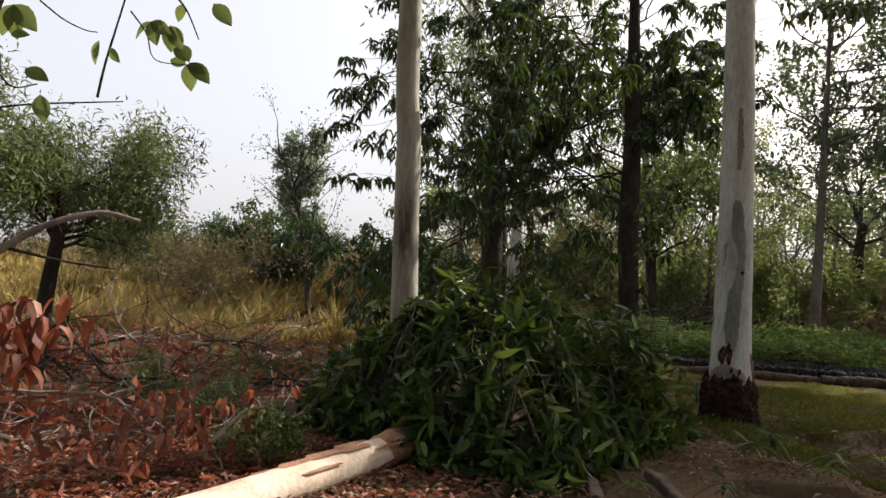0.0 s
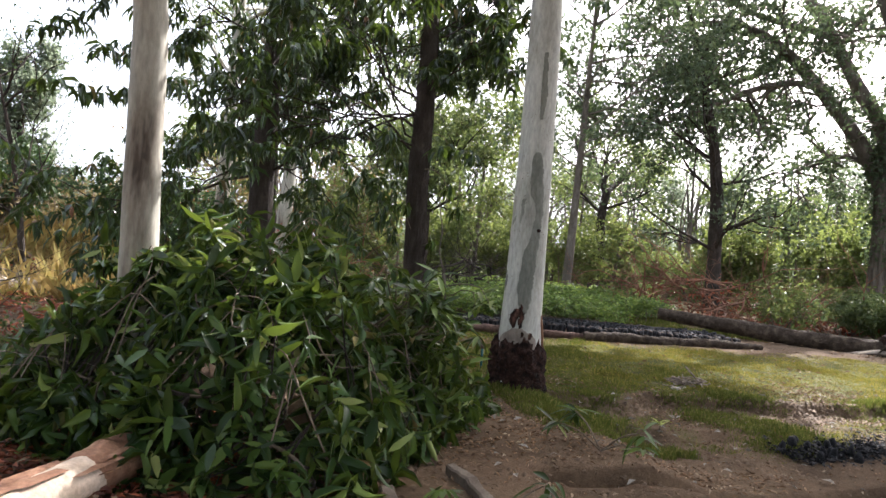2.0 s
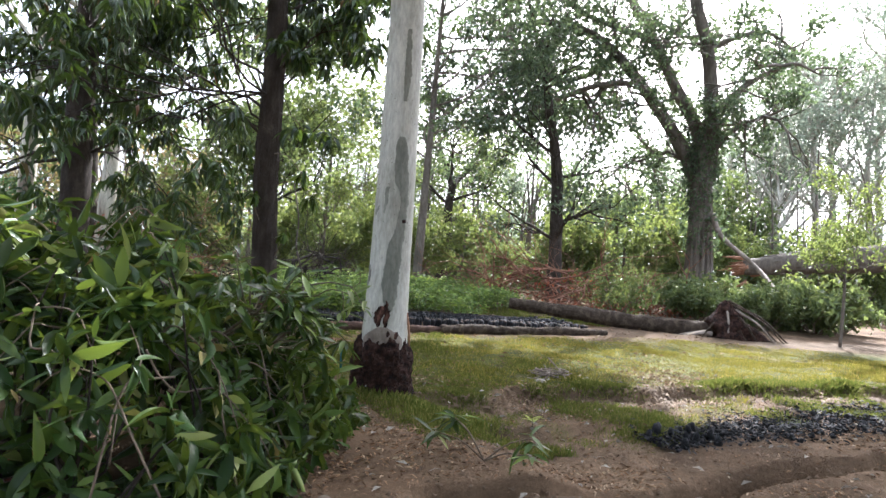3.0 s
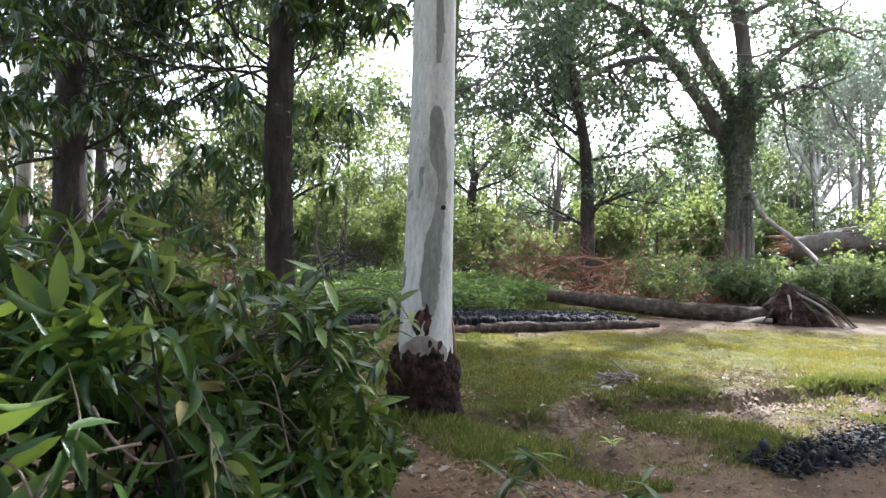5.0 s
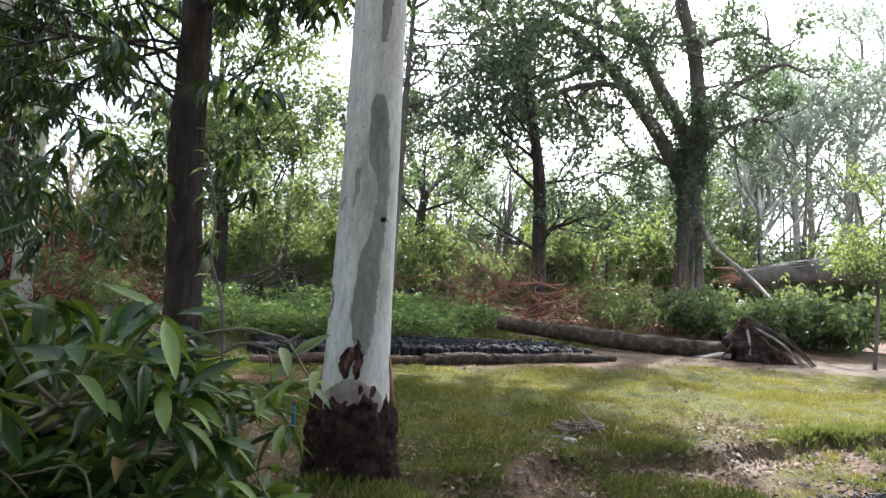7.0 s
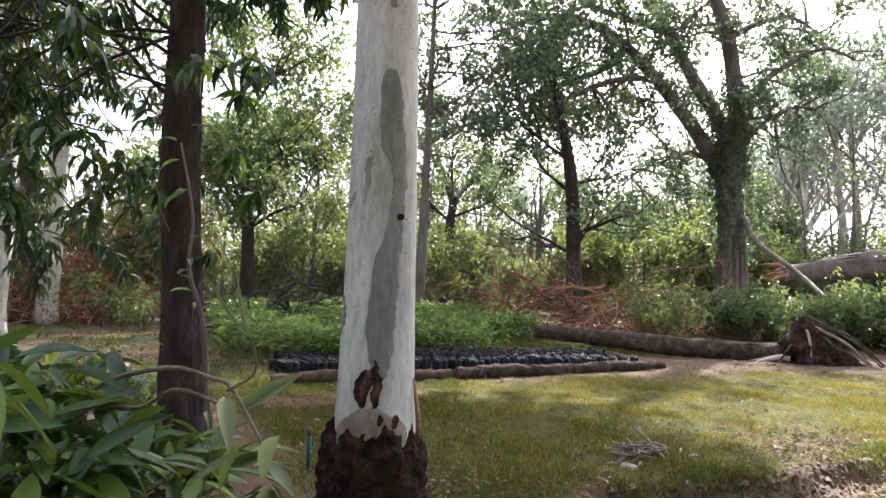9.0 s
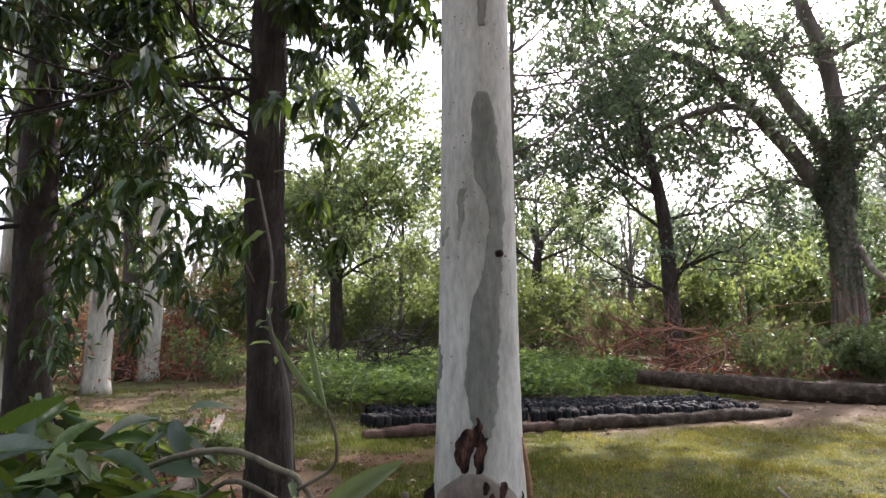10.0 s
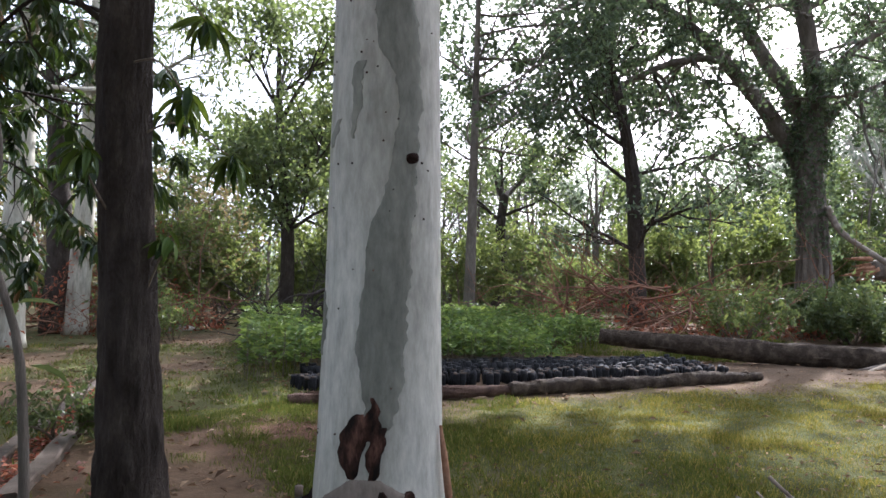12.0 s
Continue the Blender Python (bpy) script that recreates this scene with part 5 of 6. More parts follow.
def seedlings():
    rng = np.random.default_rng(121)
    g, st = Geo(), Geo()
    n = 0
    pos, ax = [], []
    while n < 2600:
        x, y = rng.uniform(3.9, 12.5), rng.uniform(16.3, 27)
        if x > 11.2 and y < 19 or x < 4.0 + 0.12 * (y - 16) or (x > 9.3 and y < 17.9):
            continue
        hgt = 0.58 + 0.22 * nz((x, y, 2), 0.6) + rng.normal() * 0.06
        z = height(x, y)
        tube(st, [(x, y, z), (x + rng.normal() * 0.02, y, z + hgt)], [0.006, 0.003], 3, cap=False)
        k = 14
        a = rng.uniform(0, 6.283, k)
        zz = rng.uniform(0.35, 1.05, k) * hgt
        pos.append(np.stack([x + np.cos(a) * 0.03, y + np.sin(a) * 0.03, z + zz], 1))
        ax.append(np.stack([np.cos(a), np.sin(a), rng.uniform(-0.3, 0.6, k)], 1))
        n += 1
    pos, ax = np.concatenate(pos), np.concatenate(ax)
    leaves(g, pos, ax, rng.uniform(0.09, 0.19, len(pos)), rng.uniform(0.05, 0.09, len(pos)), np.array((0, 0, 1.0)) + rng.normal(size=pos.shape) * 0.6)
    t = thing("seedling_bed", "dense bed of bright green tree seedlings", "seedlings", (0, 0, 0), kind="stuff")
    part("stems", st, GREENTWIG, t)
    part("foliage", g, G_SEED, t, smooth=False)


seedlings()

# ---- bushes, scrub and far woods ----


def bush_proto(name, label, mat, seed, h, w, n_stems, leaf, per, bark=TWIG, depth=1, droop=0.2, radius=0.18):
    rng = np.random.default_rng(seed)
    t = thing(name, label, "bush")
    tips = []
    for k in range(n_stems):
        g = Geo()
        a = rng.uniform(0, 6.283)
        fine = Geo()
        grow(g, tips, (math.cos(a) * 0.1, math.sin(a) * 0.1, -0.03), (math.cos(a) * w, math.sin(a) * w, h), h * rng.uniform(0.6, 1.0), 0.012 + 0.01 * h, depth, rng, 0.25, 0.03, 3, fine=fine)
        stem = part("stem", g, bark, t)
        part("side_twig", fine, bark, stem)["kind"] = "stuff"
    if per:
        g = Geo()
        crown(g, tips, rng, per, radius, leaf[0], leaf[1], droop)
        part("foliage", g, mat, t, smooth=False)
    return t


def spread_copies(proto, spots, seed, s0=0.75, s1=1.3):
    rng = np.random.default_rng(seed)
    for k, (x, y) in enumerate(spots):
        s = rng.uniform(s0, s1)
        m = pose(*on_ground(x, y), 0, 0, rng.uniform(0, 360))
        if k == 0:
            proto.matrix_basis = m @ Matrix.Diagonal((s, s, s, 1))
        else:
            ob = copy_thing(proto, m)
            ob.scale = (s, s, s)


def band(seed, n, x0, x1, y0, y1, gap=1.0, bad=None):
    rng = np.random.default_rng(seed)
    out = []
    tries = 0
    while len(out) < n and tries < 5000:
        tries += 1
        x, y = rng.uniform(x0, x1), rng.uniform(y0, y1)
        if bad and bad(x, y):
            continue
        if all((x - a) ** 2 + (y - b) ** 2 > gap * gap for a, b in out):
            out.append((x, y))
    return out


glossy = bush_proto("glossy_bush", "low glossy green bush behind the fallen log", G_MID, 201, 0.9, 0.8, 9, (0.17, 0.10), 12, depth=1)
spread_copies(glossy, [(18.8, 15.6), (19.9, 14.9), (18.4, 17.8), (20.4, 16.6), (21.6, 15.2), (22.8, 18.0), (22.4, 17.4), (19.6, 19.4), (23.6, 20.4), (21.4, 20.6)], 202, 0.9, 1.35)
green = bush_proto("green_bush", "leafy green bush in the undergrowth", G_LIGHT, 203, 1.8, 0.6, 6, (0.18, 0.09), 7, depth=2)
spread_copies(green, [(21.5, 29.5), (22.0, 28), (19, 30), (24, 31), (26.8, 29), (14, 30.5), (11.5, 33), (28.5, 27), (31, 26), (33, 21), (35, 23), (13, 36), (8.0, 33), (5.0, 32), (3.0, 30), (30, 31), (16, 40), (21, 39), (27, 37)], 204, 0.9, 1.7)
dusky = bush_proto("dusky_bush", "dark green scrub bush", G_DARK, 205, 1.5, 0.7, 6, (0.18, 0.09), 7, depth=2)
spread_copies(dusky, [(-5.8, 20), (-8.5, 23), (-3.2, 21), (-6.8, 26.5), (-2.0, 24), (-10.5, 27), (-1.2, 19.5), (-12.5, 24.5), (2.6, 33), (6.0, 36), (-15, 28), (-4, 31), (0, 31), (-18, 30), (-8, 33)], 206, 0.6, 1.05)
scrub = bush_proto("dry_scrub", "grey-brown dry scrub with sparse leaves", G_DRY, 207, 2.0, 0.7, 8, (0.13, 0.06), 2, DEADWOOD, 2)
spread_copies(scrub, [(4.2, 33), (1.0, 34), (2.2, 28.8), (-0.8, 28.0), (36, 26), (38, 30), (34, 34), (41, 27), (12.5, 41), (24, 42), (31, 40), (18.5, 44)], 208, 0.9, 1.7)
low = bush_proto("dry_scrub", "low grey-brown scrub on the dry bank", G_DRY, 217, 1.3, 0.9, 8, (0.12, 0.05), 3, DEADWOOD, 2)
spread_copies(low, [(-7.2, 18.5), (-10, 20.5), (-4.8, 23), (-12.5, 21), (-9, 29), (-5, 27), (-2.5, 29), (-14, 33), (-16.5, 24), (-6, 21), (-3.4, 25), (-8.4, 24.5), (-11.5, 25), (-19, 27)], 218, 0.8, 1.35)
rust = bush_proto("dead_bush", "rust-brown dead bush among the eucalyptus trunks", G_RED, 209, 1.6, 0.6, 7, (0.14, 0.06), 1, REDWOOD, 2)
spread_copies(rust, [(1.9, 27.5), (-0.4, 25.0), (2.8, 30.5), (-0.9, 23.2), (3.6, 36)], 210, 0.7, 1.3)
tuft = bush_proto("young_shrub", "bright green young shrub", G_LIGHT, 211, 1.0, 0.4, 5, (0.18, 0.06), 5, depth=1)
spread_copies(tuft, [(15.6, 18.6), (16.0, 19.2), (3.3, 23.5), (24.8, 18.6), (18.0, 22.8), (20.5, 23.0), (2.4, 25), (15.2, 25.2)], 212, 0.7, 1.5)
herb = bush_proto("low_herb", "small dull green herb among dead leaves", G_MID, 213, 0.42, 0.7, 8, (0.055, 0.03), 8, depth=1, radius=0.06)
spread_copies(herb, [(-1.35, 6.35), (-1.0, 6.0), (-1.7, 6.8), (-2.6, 7.8), (-2.0, 9.3), (2.2, 13.4)], 214, 0.7, 1.25)


def brush_pile(name, label, cx, cy, rx, ry, h, n, mat, seed, length=1.8, rad=0.018, leaf=None):
    rng = np.random.default_rng(seed)
    t = thing(name, label, "brush", on_ground(cx, cy))
    for k in range(n):
        g = Geo()
        a, q = rng.uniform(0, 6.283), math.sqrt(rng.uniform(0, 1))
        x, y = math.cos(a) * q * rx, math.sin(a) * q * ry
        z = rng.uniform(0, h) * (1 - q * q) + 0.03
        d = rng.normal(size=3) * np.array((1, 1, 0.22))
        grow(g, [], (x, y, z), d, length * rng.uniform(0.5, 1.2), rad * rng.uniform(0.5, 1.4), 2, rng, 0.25, 0.0, 2, sides=5, fine=(fine := Geo()))
        for arr in g.v + fine.v:
            arr[:, 2] = np.maximum(arr[:, 2], -0.04 + 0.02 * np.sin(arr[:, 0] * 9))
        branch = part("branch", g, mat, t)
        part("side_twig", fine, mat, branch)["kind"] = "stuff"
    if leaf:
        g = Geo()
        m = leaf
        a, q = rng.uniform(0, 6.283, m), np.sqrt(rng.uniform(0, 1, m))
        p = np.stack([np.cos(a) * q * rx, np.sin(a) * q * ry, rng.uniform(0.0, 1, m) * h * (1 - q * q) + 0.05], 1)
        leaves(g, p, rng.normal(size=(m, 3)), rng.uniform(0.08, 0.2, m), rng.uniform(0.03, 0.09, m), rng=rng)
        part("dead_leaves", g, G_RED, t, smooth=False)
    return t


brush_pile("brush_pile", "heap of reddish dry brushwood behind the seedlings", 14.6, 20.8, 3.4, 1.8, 1.6, 90, REDWOOD, 301, 2.2, 0.032, 800)
brush_pile("brush_pile", "dark tangle of dead branches behind the seedlings", 6.9, 22.0, 1.4, 0.9, 1.3, 55, DARK, 303, 1.5, 0.04)
brush_pile("brush_pile", "rust-brown dead branches by the woodland path", 2.6, 27.0, 2.2, 1.6, 1.5, 46, REDWOOD, 304, 2.4, 0.035, 1200)
brush_pile("brush_pile", "heap of reddish dry twigs beyond the fallen log", 18.4, 20.2, 2.2, 1.5, 0.9, 28, REDWOOD, 302, 2.0, 0.032, 700)
brush_pile("brush_pile", "grey dead branches strewn over dead leaves", -3.6, 9.2, 2.6, 2.6, 0.5, 52, DARK, 303, 1.4, 0.016, 700)
brush_pile("brush_pile", "pale bare twigs lying on red leaf litter", -2.5, 5.6, 1.6, 1.4, 0.5, 48, DEADWOOD, 304, 1.0, 0.009, 420)
brush_pile("brush_pile", "dark tangled dead branches behind the seedlings", 6.0, 27.6, 1.4, 0.8, 1.0, 26, DARK, 305, 1.8, 0.03)
brush_pile("brush_pile", "dead branches between eucalyptus trunks", -7.5, 13.5, 4.0, 2.5, 0.5, 34, DEADWOOD, 306, 1.8, 0.018, 500)


def twig_pile():
    rng = np.random.default_rng(307)
    t = thing("twig_pile", "little pile of grey cut twigs on turf", "twigs", on_ground(6.35, 9.72, 0.02))
    for k in range(34):
        g = Geo()
        a, c = rng.uniform(0, 6.283), rng.normal(size=2) * np.array((0.16, 0.08))
        ln, z = rng.uniform(0.10, 0.24), rng.uniform(0.02, 0.12) * max(0.2, 1 - abs(c[0]) * 3)
        d = np.array((math.cos(a) * ln, math.sin(a) * ln, rng.normal() * 0.04))
        m = np.array((c[0], c[1], z))
        tube(g, curve_pts([m - d, m + rng.normal(size=3) * 0.012, m + d], 7), np.linspace(0.012, 0.006, 7), 6, 0.2, 20)
        part("twig", g, DEADWOOD, t)


twig_pile()


def far_woods():
    rng = np.random.default_rng(401)
    # The farthest belt has its haze painted in, as a lighter grey-green leaf.
    for name, label, mat, n, d0, d1, hmax, size, a0, a1 in (
            ("far_woods", "distant green woodland, haze put into its grey-green leaves", G_GREY, 80000, 46, 72, 6.5, 0.45, -38, 74),
            ("far_woods", "dense green undergrowth beyond the clearing", G_MID, 50000, 36, 50, 3.8, 0.32, -10, 74),
            ("far_woods", "distant dry scrub on the bank", G_DRY, 16000, 34, 60, 2.2, 0.3, -40, 4)):
        g = Geo()
        pos = []
        while len(pos) < n:
            a, d = radians(rng.uniform(a0, a1)), rng.uniform(d0, d1)
            x, y = 1.5 + d * math.sin(a), 4 + d * math.cos(a)
            top = hmax * (0.55 + 0.9 * nz((x, y, 0), 0.16) + 0.5 * nz((x, y, 5), 0.5))
            top *= 0.6 if a < 0 else 1.0
            if top > 0.4:
                for k in range(12):
                    q = rng.normal(size=3) * 0.35
                    pos.append((x + q[0], y + q[1], height(x, y) + max(rng.uniform(0, top) + q[2], 0.1)))
        pos = np.array(pos[:n])
        leaves(g, pos, rng.normal(size=pos.shape), size * rng.uniform(0.6, 1.2, n), size * 0.5 * rng.uniform(0.6, 1.2, n), rng=rng)
        st = Geo()
        for k in range(160):
            a, d = radians(rng.uniform(a0, a1)), rng.uniform(d0, d1)
            x, y = 1.5 + d * math.sin(a), 4 + d * math.cos(a)
            hh = rng.uniform(4, 9) * (1.0 if a > 0 else 0.42)
            tube(st, curve_pts([(x, y, height(x, y) - 0.1), (x + rng.normal() * 0.4, y, hh * 0.5), (x + rng.normal() * 1.2, y, hh)], 6), np.linspace(rng.uniform(0.08, 0.2) * (1.0 if a > 0 else 0.4), 0.02, 6), 5, cap=False)
        t = thing(name, label, "woodland", kind="stuff")
        part("foliage", g, mat, t, smooth=False)
        part("stems", st, GREYB, t)


far_woods()
# Far gums: the bright haze is put into their pale leaf colour.
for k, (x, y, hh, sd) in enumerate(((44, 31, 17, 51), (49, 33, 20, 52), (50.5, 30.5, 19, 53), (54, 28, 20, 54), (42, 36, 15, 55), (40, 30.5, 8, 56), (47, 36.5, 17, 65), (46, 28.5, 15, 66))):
    tree("eucalyptus_tree", "slender pale eucalyptus far off, leaf colour paled for haze", on_ground(x, y, -0.1), [(0, 0, 0), (0.2, 0, hh * 0.3), (-0.3, 0.2, hh * 0.6), (0.4, 0.4, hh)], (0.3, 0.24, 0.18, 0.05), WHITE2,
         ring_limbs(np.random.default_rng(sd), 10, 0.3, 0.97, 30, 65, 3.0, 5.0, 0.12), G_HAZE if k != 5 else None, sd, (0.42, 0.17), 4, 0.9, rough=0.06, sides=8)
tree("conical_tree", "dense upright tree standing above the scrub", on_ground(-11.6, 38.6, -0.1), [(0, 0, 0), (0, 0, 3), (0.1, 0, 6), (0.1, 0, 8.2)], (0.25, 0.2, 0.1, 0.04), DARK,
     ring_limbs(np.random.default_rng(57), 22, 0.3, 0.98, 0, 40, 0.6, 1.0, 0.04), G_GREY, 57, (0.26, 0.14), 5, 0.3, rough=0.08)
tree("twiggy_tree", "thin twiggy tree almost bare of leaves", on_ground(-4.3, 18.0, -0.1), [(0, 0, 0), (-0.2, 0, 1.5), (-0.5, 0, 3), (-0.9, 0, 4.6)], (0.08, 0.06, 0.04, 0.02), DARK,
     ring_limbs(np.random.default_rng(58), 10, 0.25, 0.97, 20, 60, 1.0, 1.8, 0.03), G_DARK, 58, (0.10, 0.04), 1, 0.2, depth=2, rough=0.1)
tree("casuarina_tree", "bushy feathery green tree over dead brush", on_ground(-4.9, 8.4, -0.1), [(0, 0, 0), (0.1, 0, 1.2), (0.2, 0, 2.2), (0.1, 0, 3.1)], (0.12, 0.09, 0.07, 0.02), DARK,
     ring_limbs(np.random.default_rng(59), 14, 0.48, 0.97, 5, 35, 0.7, 1.1, 0.03), G_MID, 59, (0.13, 0.022), 20, 0.26, rough=0.1, droop=0.2)

# ---- near the start: red dead leaves, bent limb and overhanging leaves ----


def dead_spray(x, y, z, label, seed, n, length, ground_z=0.0):
    rng = np.random.default_rng(seed)
    t = thing("dead_branch", label, "branch", (x, y, height(x, y)))
    g, tips = Geo(), []
    foot = np.array((rng.normal() * 0.3 - 0.4, rng.normal() * 0.2, 0.0))
    tube(g, curve_pts([foot, foot * 0.4 + np.array((0, 0, z * 0.7)), (0, 0, z)], 10), np.linspace(0.02, 0.009, 10), 6)
    part("stem", g, DEADWOOD, t)
    g = Geo()
    for k in range(n):
        p = np.array((0, 0, z)) + rng.normal(size=3) * np.array((0.16, 0.16, 0.10))
        tips.append(p)
    tips = np.array(tips)
    whorls(g, tips, rng, 3, length, length * 0.42, 1.5)
    part("dead_leaves", g, G_RED, t)


dead_spray(-1.95, 4.25, 1.12, "dead branch with curled rust-red leaves", 501, 34, 0.17)
dead_spray(-1.35, 5.2, 0.40, "bare twig with clusters of dead red leaves", 502, 14, 0.14)
dead_spray(-1.05, 5.75, 0.42, "dry stick holding a few red leaves", 503, 9, 0.13)
dead_spray(-1.75, 5.6, 0.45, "dry stick holding curled red leaves", 504, 11, 0.14)


def fallen_stick(ctrl, r, mat):
    """A dry stick with side twigs, its foot on the ground."""
    rng = np.random.default_rng(int(abs(ctrl[0][0]) * 1000) + 7)
    foot = np.array(ctrl[0] if ctrl[0][2] < ctrl[-1][2] else ctrl[-1])
    t = thing("fallen_stick", "dry twisted stick lying over dead leaves", "stick", (foot[0], foot[1], height(foot[0], foot[1])), "sticks in dead leaves")
    o = np.array((foot[0], foot[1], height(foot[0], foot[1])))
    pts = [np.array(p) - o for p in ctrl]
    if min(p[2] for p in pts) > 0.06:
        k = -1 if pts[-1][2] < pts[0][2] else 0
        end = pts[k] * np.array((1.12, 1.12, 0))
        pts = pts + [end] if k else [end] + pts
    path = curve_pts(pts, 22) + rng.normal(size=(22, 3)) * r * 0.5
    g = Geo()
    tube(g, path, np.linspace(r, r * 0.4, 22), 7, 0.2, 20)
    part("stem", g, mat, t)
    for k in range(6):
        i = int(rng.integers(4, 21))
        d = rng.normal(size=3) * np.array((0.16, 0.16, 0.07))
        g = Geo()
        tube(g, curve_pts([path[i], path[i] + d * 0.6, path[i] + d * 1.1 + rng.normal(size=3) * 0.03], 8), np.linspace(r * 0.4, 0.0015, 8), 4)
        part("twig", g, mat, t)


fallen_stick([(-3.04, 5.55, 0.45), (-2.44, 5.86, 0.4), (-1.99, 5.69, 0.35), (-1.71, 5.83, 0.12)], 0.012, DEADWOOD)
fallen_stick([(-5.17, 9.04, 0.6), (-3.85, 7.8, 0.5), (-2.88, 6.76, 0.4), (-2.64, 7.46, 0.3)], 0.02, LOGB)
fallen_stick([(-1.47, 5.75, 0.2), (-1.19, 5.45, 0.1), (-0.87, 5.0, 0.02)], 0.016, DEADWOOD)
fallen_stick([(-2.19, 5.44, 0.4), (-2.15, 5.36, 0.25), (-2.04, 5.51, 0.1)], 0.007, DEADWOOD)
fallen_stick([(-2.44, 4.83, 0.3), (-2.5, 5.14, 0.15), (-2.36, 5.18, 0.05)], 0.02, DEADWOOD)
fallen_stick([(-1.89, 6.44, 0.35), (-1.51, 6.32, 0.2), (-1.02, 5.53, 0.05)], 0.008, DEADWOOD)
fallen_stick([(-1.99, 5.57, 0.35), (-1.67, 5.3, 0.3), (-1.74, 5.62, 0.38)], 0.006, DEADWOOD)
fallen_stick([(-6.29, 11.33, 0.3), (-5.71, 11.22, 0.25), (-5.87, 12.53, 0.3)], 0.012, DEADWOOD)
fallen_stick([(-2.1, 6.74, 0.5), (-2.61, 8.33, 0.4), (-2.6, 9.35, 0.35)], 0.014, LOGB)
fallen_stick([(-1.93, 8.58, 0.35), (-1.64, 7.89, 0.2), (-1.68, 7.91, 0.1)], 0.007, DEADWOOD)
fallen_stick([(-1.11, 5.64, 0.1), (-1.05, 5.49, 0.35), (-1.01, 5.26, 0.5)], 0.006, DEADWOOD)
fallen_stick([(-2.99, 10.84, 0.5), (-2.39, 9.39, 0.3), (-2.33, 9.22, 0.1)], 0.016, DARK)


def small_shrub(x, y, seed):
    rng = np.random.default_rng(seed)
    t = thing("small_shrub", "small dark green leafy shrub beside the peeled log", "shrub", on_ground(x, y))
    tips = []
    for k in range(9):
        a = k * 0.7 + rng.normal() * 0.2
        g = Geo()
        grow(g, tips, (0, 0, 0), (math.cos(a) * 0.8, math.sin(a) * 0.8, 1.0), rng.uniform(0.22, 0.34), 0.006, 1, rng, 0.3, 0.02, 3)
        part("stem", g, TWIG, t)
    g = Geo()
    crown(g, tips, rng, 3, 0.05, 0.06, 0.022, 0.0, (LONG_V, LONG_F))
    part("foliage", g, G_MANGO, t)


small_shrub(-0.84, 5.54, 521)


def bark_scrap():
    t = thing("bark_scrap", "curled strip of pale torn bark on the ground", "bark", on_ground(-2.91, 11.64))
    g = Geo()
    u = np.linspace(0, 1, 14)
    tube(g, [(0.75 * k - 0.35, 0.1 * math.sin(k * 4), 0.05 + 0.10 * (2 * k - 0.9) ** 2) for k in u], 0.05 + 0.03 * np.sin(u * 9), 7, 0.35, 6)
    part("strip", g, CREAM, t)


bark_scrap()


def bent_limb():
    t = thing("bent_limb", "pale broken limb arching out of dead brush", "branch", on_ground(-2.6, 3.9))
    g = Geo()
    tube(g, curve_pts([(-0.5, -0.2, 0.0), (0.1, 0.0, 0.9), (0.6, 0.26, 1.56), (0.95, 0.5, 1.80), (1.18, 0.66, 1.78)], 24), np.linspace(0.035, 0.012, 24), 8, 0.15, 8)
    part("stem", g, DEADWOOD, t)
    g = Geo()
    tube(g, curve_pts([(0.6, 0.26, 1.56), (0.85, 0.45, 1.50), (1.1, 0.6, 1.47)], 10), np.linspace(0.012, 0.005, 10), 6)
    part("twig", g, DARK, t)


bent_limb()


